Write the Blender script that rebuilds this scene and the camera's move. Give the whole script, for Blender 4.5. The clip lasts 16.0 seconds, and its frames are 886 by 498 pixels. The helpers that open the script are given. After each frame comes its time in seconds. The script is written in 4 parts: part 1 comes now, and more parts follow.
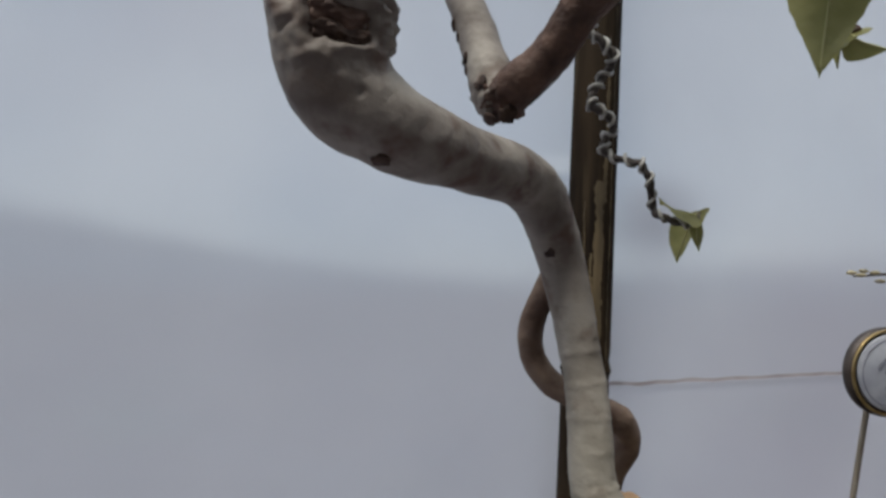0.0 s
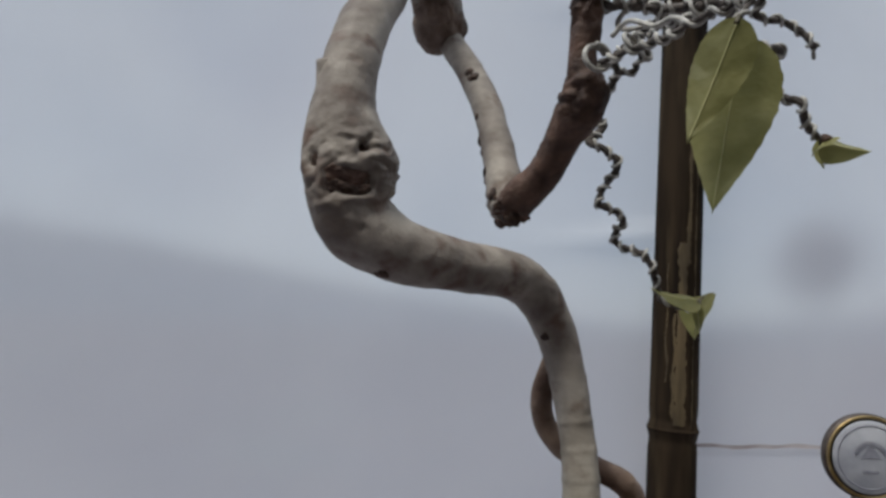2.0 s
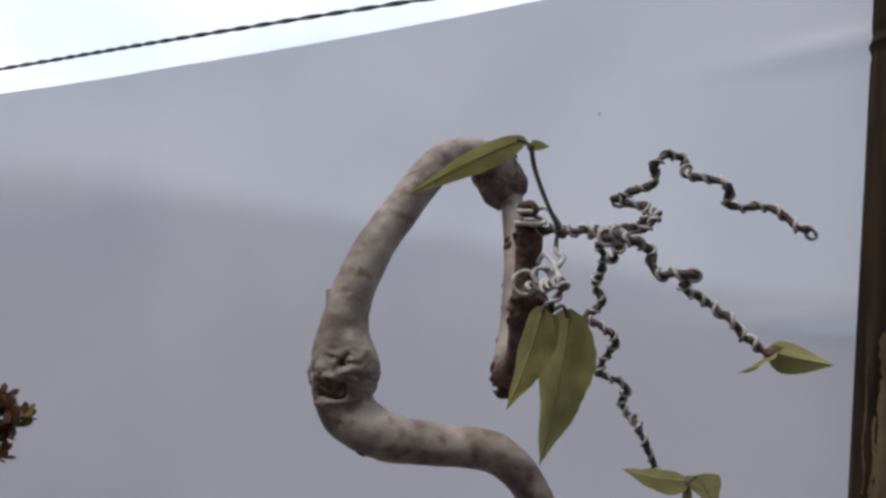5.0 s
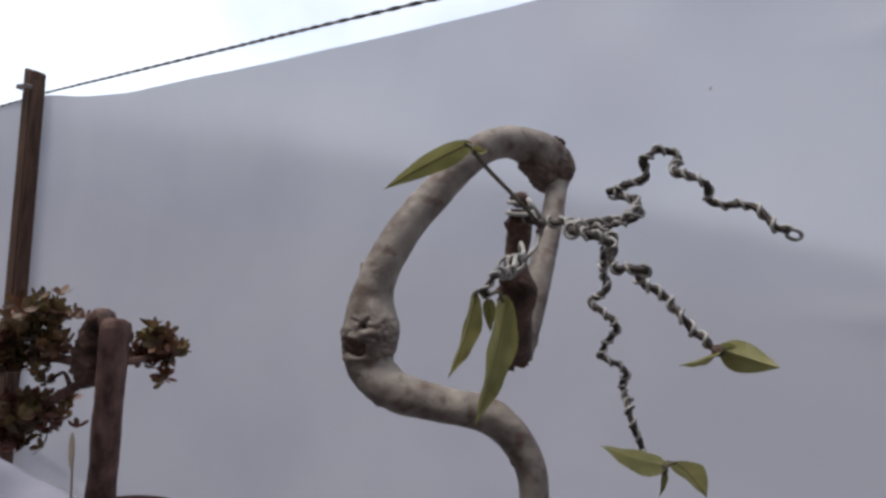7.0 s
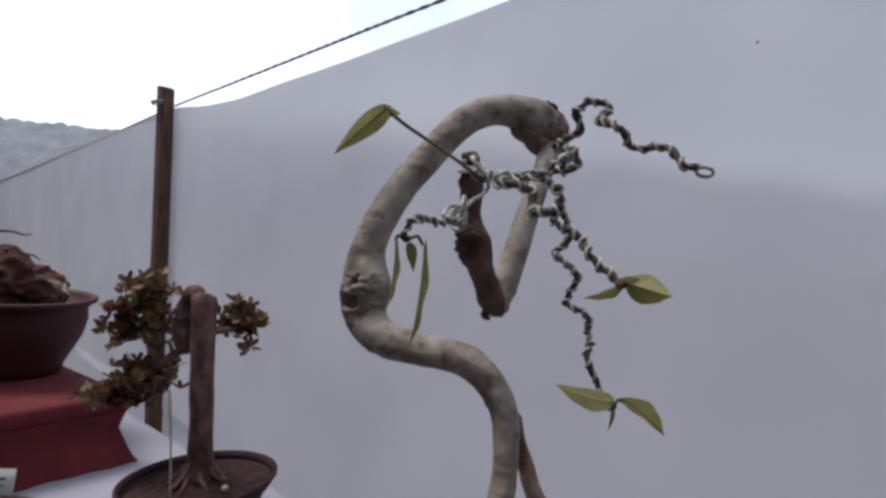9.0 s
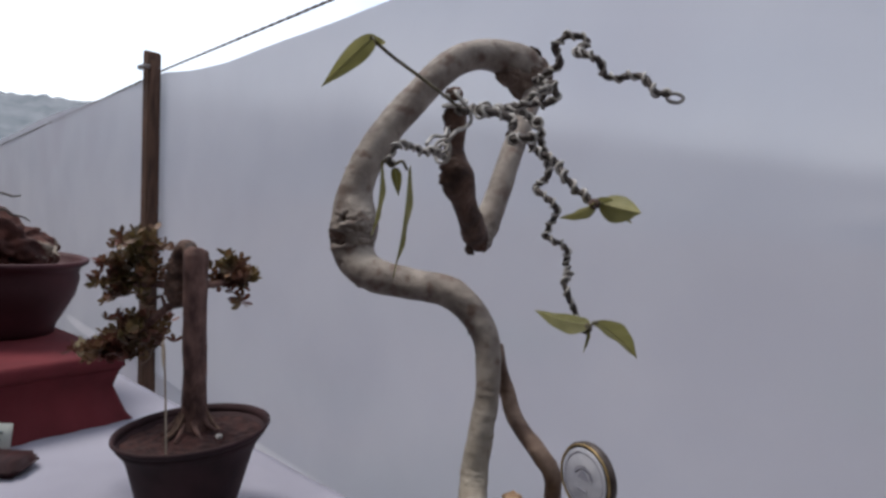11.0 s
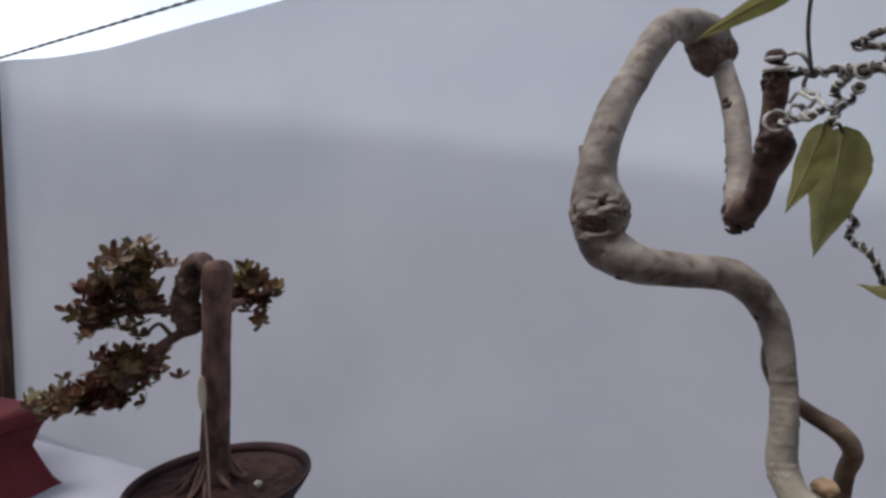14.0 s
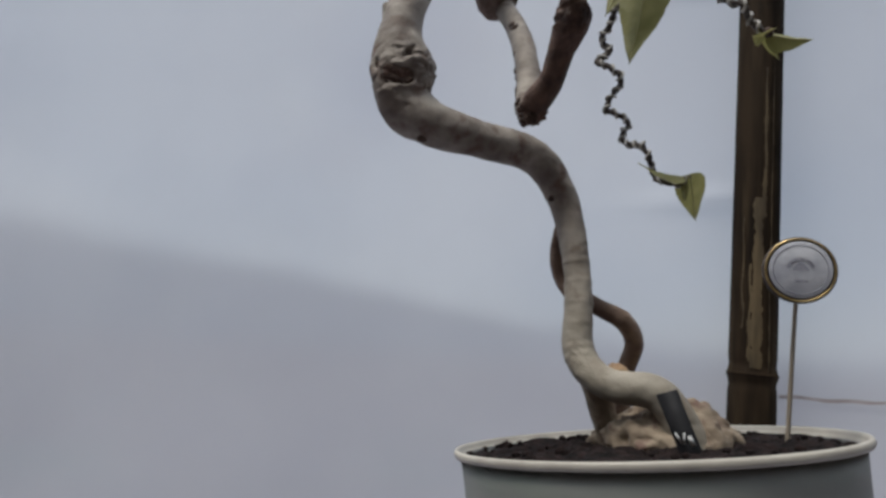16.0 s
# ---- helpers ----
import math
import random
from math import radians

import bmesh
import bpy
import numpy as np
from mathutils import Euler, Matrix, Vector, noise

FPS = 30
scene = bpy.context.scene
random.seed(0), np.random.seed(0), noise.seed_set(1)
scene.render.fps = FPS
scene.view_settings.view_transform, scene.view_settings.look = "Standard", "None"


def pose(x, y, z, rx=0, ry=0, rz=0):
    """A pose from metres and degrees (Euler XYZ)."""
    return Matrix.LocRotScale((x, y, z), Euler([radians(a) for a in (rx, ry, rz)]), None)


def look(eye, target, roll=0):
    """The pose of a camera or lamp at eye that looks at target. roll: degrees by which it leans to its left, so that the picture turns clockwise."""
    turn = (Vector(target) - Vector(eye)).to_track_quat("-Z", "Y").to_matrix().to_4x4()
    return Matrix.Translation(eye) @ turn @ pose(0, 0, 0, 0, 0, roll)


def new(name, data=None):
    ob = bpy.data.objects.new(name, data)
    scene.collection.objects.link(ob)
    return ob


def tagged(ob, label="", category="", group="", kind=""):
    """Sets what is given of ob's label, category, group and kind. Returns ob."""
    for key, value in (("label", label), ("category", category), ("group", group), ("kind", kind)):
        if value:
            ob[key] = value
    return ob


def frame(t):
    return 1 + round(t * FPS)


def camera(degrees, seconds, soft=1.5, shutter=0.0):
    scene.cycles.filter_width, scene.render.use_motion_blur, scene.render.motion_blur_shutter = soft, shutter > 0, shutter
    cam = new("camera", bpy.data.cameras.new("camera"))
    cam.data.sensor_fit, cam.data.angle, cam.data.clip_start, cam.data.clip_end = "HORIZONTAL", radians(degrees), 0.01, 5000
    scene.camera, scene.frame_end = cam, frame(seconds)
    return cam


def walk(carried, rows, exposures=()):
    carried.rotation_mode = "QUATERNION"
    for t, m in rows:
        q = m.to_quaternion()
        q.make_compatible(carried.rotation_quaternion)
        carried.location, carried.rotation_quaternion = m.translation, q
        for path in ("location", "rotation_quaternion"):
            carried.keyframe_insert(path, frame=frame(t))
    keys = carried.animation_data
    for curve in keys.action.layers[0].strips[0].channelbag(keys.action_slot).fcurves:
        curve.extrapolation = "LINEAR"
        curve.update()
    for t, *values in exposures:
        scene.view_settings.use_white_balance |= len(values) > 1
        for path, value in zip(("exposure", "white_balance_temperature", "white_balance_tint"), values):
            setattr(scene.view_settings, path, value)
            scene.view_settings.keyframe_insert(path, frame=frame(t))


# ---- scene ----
cam = camera(71.0, 16.0, soft=3.0)
METRES, EYE, TILT, LEAN, TURN = 1.3, 1.25, 4.0, -1.5, 0.0
EXPOSURES = [(0.0, 0.01, 6440, 6), (3.0, -0.02, 6480, 8), (4.5, -0.08, 6500, 12), (7.0, -0.14, 6480, 14), (9.5, -0.10, 6450, 14), (12.5, -0.04, 6450, 14), (14.0, -0.10, 6430, 12), (15.0, -0.15, 6430, 11), (16.0, -0.04, 6500, 8)]
ROWS = [
    (0.0, 0.0, 0.0, 0.0, -0.0, 0.0, -0.0),
    (0.5, 0.0084, 0.0088, -0.0032, 2.78, -0.12, -0.74),
    (1.0, 0.0149, 0.0045, -0.0011, 5.84, 1.1, -0.9),
    (1.5, 0.0286, -0.015, 0.0037, 7.66, 2.85, -0.97),
    (2.0, 0.0476, -0.0435, 0.0164, 12.38, 3.77, -0.38),
    (2.5, 0.0678, -0.0738, 0.0271, 15.54, 3.84, 0.49),
    (3.0, 0.0836, -0.0935, 0.0456, 17.57, 4.72, 0.21),
    (3.5, 0.1017, -0.0821, 0.0635, 22.0, 3.41, 0.7),
    (4.0, 0.1432, -0.0544, 0.0882, 33.53, 2.05, -0.45),
    (4.5, 0.1762, -0.0397, 0.0973, 38.84, 1.75, -0.75),
    (4.7, 0.1827, -0.0400, 0.0955, 39.32, 2.54, -0.52),
    (6.8, 0.2579, -0.0163, 0.1065, 53.76, 0.44, -3.68),
    (7.0, 0.2672, -0.0058, 0.1055, 56.02, -0.39, -3.17),
    (7.5, 0.3023, 0.0176, 0.1041, 63.22, -0.86, -2.51),
    (8.0, 0.3237, 0.0324, 0.1035, 66.81, -0.77, -1.57),
    (8.5, 0.3329, 0.0426, 0.1, 67.72, -1.19, -0.87),
    (9.0, 0.3326, 0.0494, 0.0921, 67.46, -1.74, -0.93),
    (9.5, 0.3349, 0.0508, 0.0851, 67.34, -2.26, -1.24),
    (9.7, 0.3364, 0.0522, 0.0808, 67.71, -2.68, -1.72),
    (11.8, 0.3504, 0.0330, 0.0714, 65.14, -4.70, -0.73),
    (12.0, 0.3505, 0.0216, 0.073, 64.58, -3.74, -1.55),
    (12.5, 0.3418, -0.0217, 0.0823, 64.76, -2.79, -1.87),
    (13.0, 0.2977, -0.1097, 0.0806, 54.92, -3.11, 0.66),
    (13.5, 0.2452, -0.1452, 0.0695, 51.91, -4.84, 1.28),
    (14.0, 0.1776, -0.1335, 0.0633, 49.98, -4.07, 1.85),
    (14.5, 0.1544, -0.1186, 0.0642, 47.5, -6.33, 3.6),
    (15.0, 0.1155, -0.1159, 0.0627, 34.22, -6.05, 1.36),
    (15.5, 0.0975, -0.0974, 0.0081, 26.42, -0.03, 1.26),
    (16.0, 0.1195, -0.1073, -0.0656, 25.31, 6.72, -1.25),
]
walk(cam, [(t, pose(0, 0, EYE, TILT, LEAN, TURN) @ pose(METRES * x, METRES * y, METRES * z, 90 + pitch, roll, yaw)) for t, x, y, z, yaw, pitch, roll in ROWS],
     exposures=EXPOSURES)

# ---- world and light: a bright overcast day ----
world = bpy.data.worlds.new("world")
scene.world = world
world.use_nodes = True
wn, wl = world.node_tree.nodes, world.node_tree.links
wn.clear()
sky = wn.new("ShaderNodeTexSky")
sky.sky_type, sky.sun_disc = "NISHITA", False
SUN_ELEVATION, SUN_ROTATION = radians(64), radians(214)
sky.sun_elevation, sky.sun_rotation = SUN_ELEVATION, SUN_ROTATION
sky_light = wn.new("ShaderNodeBackground")
sky_light.inputs["Strength"].default_value = 0.06
wl.new(sky.outputs[0], sky_light.inputs["Color"])
where = wn.new("ShaderNodeTexCoord")
clouds = wn.new("ShaderNodeTexNoise")
clouds.inputs["Scale"].default_value, clouds.inputs["Detail"].default_value = 2.2, 5.0
wl.new(where.outputs["Generated"], clouds.inputs["Vector"])
cloud_ramp = wn.new("ShaderNodeValToRGB")
cloud_ramp.color_ramp.elements[0].position, cloud_ramp.color_ramp.elements[0].color = 0.32, (0.56, 0.66, 0.78, 1)
cloud_ramp.color_ramp.elements[1].position, cloud_ramp.color_ramp.elements[1].color = 0.55, (0.95, 0.99, 1.03, 1)
wl.new(clouds.outputs[0], cloud_ramp.inputs[0])
cloud_light = wn.new("ShaderNodeBackground")
cloud_light.inputs["Strength"].default_value = 1.08
wl.new(cloud_ramp.outputs[0], cloud_light.inputs["Color"])
both = wn.new("ShaderNodeAddShader")
wl.new(sky_light.outputs[0], both.inputs[0])
wl.new(cloud_light.outputs[0], both.inputs[1])
world_out = wn.new("ShaderNodeOutputWorld")
wl.new(both.outputs[0], world_out.inputs[0])
sun_data = bpy.data.lights.new("sun", "SUN")
sun_data.energy, sun_data.angle, sun_data.color = 2.9, radians(20), (0.99, 0.95, 0.88)
sun = new("sun", sun_data)
sun.matrix_world = look((-0.60, -0.90, 2.2), (0, 0, 0))


# ---- materials ----
def node_material(name, dark, light, scale=20.0, detail=4.0, rough=0.8, bump=0.3, bump_scale=None, metal=0.0,
                  stretch=(1, 1, 1), low=0.35, high=0.65, stain=None, stain_scale=6.0, stain_low=0.55, stain_high=0.7,
                  specular=0.35, through_light=0.0, per_object=0.0, coords="Object", sheer=0.0, pale_low=None):
    m = bpy.data.materials.new(name)
    m.use_nodes = True
    n, l = m.node_tree.nodes, m.node_tree.links
    bsdf = n["Principled BSDF"]
    bsdf.inputs["Roughness"].default_value = rough
    bsdf.inputs["Metallic"].default_value = metal
    bsdf.inputs["Specular IOR Level"].default_value = specular
    tc = n.new("ShaderNodeTexCoord")
    mapping = n.new("ShaderNodeMapping")
    mapping.inputs["Scale"].default_value = stretch
    l.new(tc.outputs[coords], mapping.inputs["Vector"])
    grain = n.new("ShaderNodeTexNoise")
    grain.inputs["Scale"].default_value, grain.inputs["Detail"].default_value = scale, detail
    l.new(mapping.outputs[0], grain.inputs["Vector"])
    ramp = n.new("ShaderNodeValToRGB")
    ramp.color_ramp.elements[0].position, ramp.color_ramp.elements[0].color = low, (*dark, 1)
    ramp.color_ramp.elements[1].position, ramp.color_ramp.elements[1].color = high, (*light, 1)
    l.new(grain.outputs[0], ramp.inputs[0])
    colour = ramp.outputs[0]
    if stain:
        spots = n.new("ShaderNodeTexNoise")
        spots.inputs["Scale"].default_value, spots.inputs["Detail"].default_value = stain_scale, 3.0
        l.new(mapping.outputs[0], spots.inputs["Vector"])
        mask = n.new("ShaderNodeMapRange")
        mask.inputs[1].default_value, mask.inputs[2].default_value = stain_low, stain_high
        l.new(spots.outputs[0], mask.inputs[0])
        mix = n.new("ShaderNodeMix")
        mix.data_type = "RGBA"
        l.new(mask.outputs[0], mix.inputs[0])
        l.new(colour, mix.inputs[6])
        mix.inputs[7].default_value = (*stain, 1)
        colour = mix.outputs[2]
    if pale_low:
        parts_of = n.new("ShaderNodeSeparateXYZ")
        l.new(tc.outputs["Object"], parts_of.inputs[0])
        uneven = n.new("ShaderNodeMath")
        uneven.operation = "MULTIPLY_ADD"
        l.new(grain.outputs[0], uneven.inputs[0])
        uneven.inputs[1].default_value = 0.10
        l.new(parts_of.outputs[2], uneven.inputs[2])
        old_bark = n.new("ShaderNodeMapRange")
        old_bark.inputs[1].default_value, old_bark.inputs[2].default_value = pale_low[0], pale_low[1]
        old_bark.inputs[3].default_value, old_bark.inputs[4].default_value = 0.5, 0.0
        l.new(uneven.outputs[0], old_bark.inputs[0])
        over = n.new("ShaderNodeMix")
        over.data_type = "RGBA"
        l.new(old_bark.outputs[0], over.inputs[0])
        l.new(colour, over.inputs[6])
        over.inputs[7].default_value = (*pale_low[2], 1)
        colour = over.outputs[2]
    if per_object:
        info = n.new("ShaderNodeNewGeometry")
        vary = n.new("ShaderNodeHueSaturation")
        spread = n.new("ShaderNodeMapRange")
        spread.inputs[3].default_value, spread.inputs[4].default_value = 1 - per_object, 1 + per_object
        l.new(info.outputs["Random Per Island"], spread.inputs[0])
        l.new(spread.outputs[0], vary.inputs["Value"])
        l.new(colour, vary.inputs["Color"])
        colour = vary.outputs[0]
    l.new(colour, bsdf.inputs["Base Color"])
    if bump:
        relief = n.new("ShaderNodeTexNoise")
        relief.inputs["Scale"].default_value, relief.inputs["Detail"].default_value = bump_scale or scale * 2, 6.0
        l.new(mapping.outputs[0], relief.inputs["Vector"])
        b = n.new("ShaderNodeBump")
        b.inputs["Strength"].default_value, b.inputs["Distance"].default_value = bump, 0.004
        l.new(relief.outputs[0], b.inputs["Height"])
        l.new(b.outputs[0], bsdf.inputs["Normal"])
    if through_light:
        trans = n.new("ShaderNodeBsdfTranslucent")
        l.new(colour, trans.inputs["Color"])
        blend = n.new("ShaderNodeMixShader")
        blend.inputs[0].default_value = through_light
        l.new(bsdf.outputs[0], blend.inputs[1])
        l.new(trans.outputs[0], blend.inputs[2])
        l.new(blend.outputs[0], n["Material Output"].inputs["Surface"])
        if sheer:
            holes = n.new("ShaderNodeBsdfRefraction")
            holes.inputs["IOR"].default_value, holes.inputs["Roughness"].default_value = 1.12, 0.42
            weave = n.new("ShaderNodeMixShader")
            weave.inputs[0].default_value = sheer
            l.new(blend.outputs[0], weave.inputs[1])
            l.new(holes.outputs[0], weave.inputs[2])
            l.new(weave.outputs[0], n["Material Output"].inputs["Surface"])
    return m


CLOTH = node_material("white_cloth", (0.505, 0.515, 0.58), (0.56, 0.57, 0.63), 3, 5, 0.95, 0.12, 500, stain=(0.495, 0.487, 0.555),
                      stain_scale=1.3, specular=0.05, through_light=0.43, sheer=0.135)
TABLE_CLOTH = node_material("table_cloth", (0.245, 0.241, 0.284), (0.29, 0.286, 0.333), 5, 4, 0.9, 0.15, 400, specular=0.15)
SEAM = node_material("seam_thread", (0.36, 0.31, 0.31), (0.48, 0.43, 0.43), 30, 3, 0.95, 0.2)
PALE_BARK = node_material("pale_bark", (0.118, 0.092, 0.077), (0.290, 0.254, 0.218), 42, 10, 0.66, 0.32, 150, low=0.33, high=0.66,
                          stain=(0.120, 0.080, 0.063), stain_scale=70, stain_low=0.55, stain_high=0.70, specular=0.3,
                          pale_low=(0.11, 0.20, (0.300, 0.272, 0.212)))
ROOT_CROWN = node_material("root_crown_bark", (0.125, 0.092, 0.068), (0.31, 0.25, 0.185), 60, 8, 0.85, 0.6, 160, low=0.3, high=0.68,
                           stain=(0.16, 0.105, 0.085), stain_scale=110, stain_low=0.55, stain_high=0.7, specular=0.2)
AERIAL_BARK = node_material("aerial_root_bark", (0.10, 0.062, 0.046), (0.24, 0.168, 0.125), 50, 7, 0.75, 0.5, 160, specular=0.25)
BROWN_BARK = node_material("brown_bark", (0.032, 0.017, 0.013), (0.122, 0.070, 0.051), 70, 6, 0.7, 0.6, 200, specular=0.3)
KNOT_BARK = node_material("knot_bark", (0.074, 0.051, 0.042), (0.205, 0.152, 0.122), 60, 8, 0.85, 0.7, 220, low=0.32, high=0.68, specular=0.2)
# scar wood; its dark tone also stands in for shade in the knot
SCAR_AND_SHADE = node_material("scar_and_shade_wood", (0.028, 0.017, 0.014), (0.085, 0.052, 0.038), 150, 5, 0.85, 0.7, 300)
ROOT_BARK = node_material("root_bark", (0.075, 0.042, 0.030), (0.19, 0.12, 0.085), 90, 5, 0.85, 0.5)
CUT_WOOD = node_material("cut_wood", (0.30, 0.19, 0.11), (0.48, 0.33, 0.2), 90, 5, 0.8, 0.5)
TWIG = node_material("twig_bark", (0.030, 0.024, 0.022), (0.100, 0.083, 0.073), 220, 4, 0.7, 0.5)
WIRE = node_material("aluminium_wire", (0.22, 0.208, 0.19), (0.44, 0.42, 0.385), 180, 3, 0.5, 0.15, specular=0.5)
LEAF = node_material("leaf_green", (0.160, 0.152, 0.052), (0.245, 0.230, 0.088), 60, 4, 0.5, 0.25, 150, stain=(0.225, 0.215, 0.085),
                     stain_scale=30, stain_low=0.58, stain_high=0.75, specular=0.3, through_light=0.42)
LEAF_VEIN = node_material("leaf_vein", (0.30, 0.29, 0.12), (0.36, 0.34, 0.15), 60, 3, 0.6, 0.0, through_light=0.2)
STEM = node_material("leaf_stem", (0.06, 0.05, 0.03), (0.13, 0.11, 0.06), 120, 3, 0.6, 0.2)
BAMBOO = node_material("bamboo_skin", (0.010, 0.007, 0.005), (0.031, 0.021, 0.013), 18, 6, 0.7, 0.25, 60, stretch=(3, 3, 0.35),
                       stain=(0.048, 0.035, 0.021), stain_scale=14, stain_low=0.56, stain_high=0.72, specular=0.05)
BAMBOO_STRIP = node_material("bamboo_husk", (0.036, 0.025, 0.012), (0.100, 0.070, 0.034), 30, 5, 0.7, 0.4, stretch=(3, 3, 0.4))
POT_CREAM = node_material("cream_pot", (0.180, 0.182, 0.172), (0.235, 0.234, 0.220), 9, 5, 0.55, 0.15, 40, stretch=(1, 1, 4),
                          stain=(0.178, 0.205, 0.172), stain_scale=7, stain_low=0.5, stain_high=0.75)
RIM_CREAM = node_material("rim_cream", (0.30, 0.275, 0.238), (0.41, 0.38, 0.33), 30, 5, 0.5, 0.1)
SOIL = node_material("soil", (0.004, 0.003, 0.003), (0.021, 0.013, 0.012), 120, 6, 0.95, 1.0, 250, specular=0.15)
BLACK_TAG = node_material("black_plastic", (0.010, 0.010, 0.012), (0.020, 0.020, 0.023), 60, 3, 0.6, 0.1, specular=0.2)
TAG_INK = node_material("white_ink", (0.6, 0.6, 0.6), (0.75, 0.75, 0.75), 200, 3, 0.8, 0.0)
GOLD = node_material("gold_lid", (0.30, 0.21, 0.09), (0.50, 0.37, 0.18), 90, 4, 0.35, 0.1, metal=0.8)
DARK_RIM = node_material("dark_lid_edge", (0.04, 0.03, 0.027), (0.10, 0.08, 0.07), 90, 4, 0.45, 0.1, metal=0.4)
LID_PAPER = node_material("lid_paper", (0.33, 0.335, 0.38), (0.46, 0.465, 0.50), 70, 5, 0.4, 0.1)
LID_INK = node_material("lid_print", (0.20, 0.20, 0.24), (0.30, 0.30, 0.34), 200, 4, 0.6, 0.0)
STICK = node_material("pale_stick", (0.26, 0.21, 0.16), (0.40, 0.34, 0.27), 60, 5, 0.7, 0.3, stretch=(1, 1, 0.2))
POST_WOOD = node_material("post_wood", (0.042, 0.022, 0.015), (0.11, 0.058, 0.038), 14, 6, 0.8, 0.5, 40, stretch=(4, 4, 0.4))
ROPE = node_material("rope_fibre", (0.13, 0.12, 0.12), (0.26, 0.24, 0.23), 60, 4, 0.9, 0.6)
BLACK_POT = node_material("black_pot", (0.018, 0.0085, 0.0095), (0.040, 0.018, 0.020), 12, 5, 0.75, 0.15, 60, stain=(0.044, 0.022, 0.022),
                          stain_scale=9, specular=0.2)
SECOND_BARK = node_material("rough_bark", (0.058, 0.029, 0.025), (0.165, 0.094, 0.076), 60, 6, 0.85, 0.8, 120, stretch=(1, 1, 0.5))
SMALL_LEAF = node_material("small_leaf", (0.068, 0.049, 0.020), (0.165, 0.122, 0.048), 25, 3, 0.5, 0.0, stain=(0.125, 0.046, 0.032),
                           stain_scale=16, stain_low=0.4, stain_high=0.6, through_light=0.25, per_object=0.45)
PALE_LEAF = node_material("pale_leaf", (0.32, 0.27, 0.16), (0.45, 0.39, 0.26), 40, 3, 0.6, 0.0, through_light=0.3, per_object=0.2)
RED_CLOTH = node_material("red_cloth", (0.078, 0.0115, 0.015), (0.130, 0.0205, 0.025), 9, 5, 0.85, 0.25, 300, specular=0.25)
GLAZED_POT = node_material("glazed_pot", (0.032, 0.009, 0.011), (0.060, 0.018, 0.021), 10, 5, 0.6, 0.15, 40, specular=0.22)
ROCK = node_material("mossy_rock", (0.030, 0.010, 0.008), (0.088, 0.032, 0.023), 30, 6, 0.9, 0.9, 70, stain=(0.33, 0.29, 0.23), stain_scale=18,
                     stain_low=0.6, stain_high=0.7)
DARK_WOOD = node_material("dark_wood", (0.024, 0.010, 0.010), (0.058, 0.022, 0.021), 15, 5, 0.5, 0.3, stretch=(1, 5, 1))
CARD = node_material("card_paper", (0.40, 0.42, 0.38), (0.52, 0.53, 0.48), 40, 4, 0.8, 0.1)
CARD_INK = node_material("card_ink", (0.16, 0.17, 0.16), (0.25, 0.26, 0.25), 80, 3, 0.8, 0.0)
PEBBLE = node_material("pale_pebble", (0.35, 0.33, 0.30), (0.55, 0.53, 0.5), 60, 4, 0.8, 0.4)
GROUND = node_material("ground_earth", (0.085, 0.066, 0.055), (0.17, 0.135, 0.115), 1.5, 6, 0.95, 0.6, 8, stain=(0.05, 0.075, 0.03), stain_scale=0.4)
# distance haze is put into the hill's pale blue-grey colour
HILL = node_material("haze_tinted_hill", (0.14, 0.158, 0.172), (0.205, 0.22, 0.235), 0.06, 6, 1.0, 0.0, specular=0.0)


# ---- mesh helpers ----
def part(name, bm, material, parent=None, label="", smooth=True):
    """Link a bmesh as one mesh object, under a thing or a part where one is given."""
    me = bpy.data.meshes.new(name)
    if smooth:
        for face in bm.faces:
            face.smooth = True
    bm.normal_update()
    bm.to_mesh(me)
    bm.free()
    me.materials.append(material)
    ob = new(name, me)
    if parent is not None:
        ob.parent = parent
    if label:
        ob["label"] = label
    return ob


def thing(name, label, category, group="", kind="", at=(0, 0, 0)):
    ob = new(name)
    ob.location = at
    ob.empty_display_size = 0.02
    tagged(ob, label, category, group, kind)
    return ob


def spline(points, steps):
    """A smooth curve through the points (any number of values each)."""
    p = [np.array(q, float) for q in points]
    p = [2 * p[0] - p[1]] + p + [2 * p[-1] - p[-2]]
    out = []
    for i in range(1, len(p) - 2):
        a, b, c, d = p[i - 1:i + 3]
        for k in range(steps):
            w = k / steps
            out.append(b + 0.5 * w * (c - a + w * (2 * a - 5 * b + 4 * c - d + w * (3 * (b - c) + d - a))))
    out.append(p[-2])
    return out


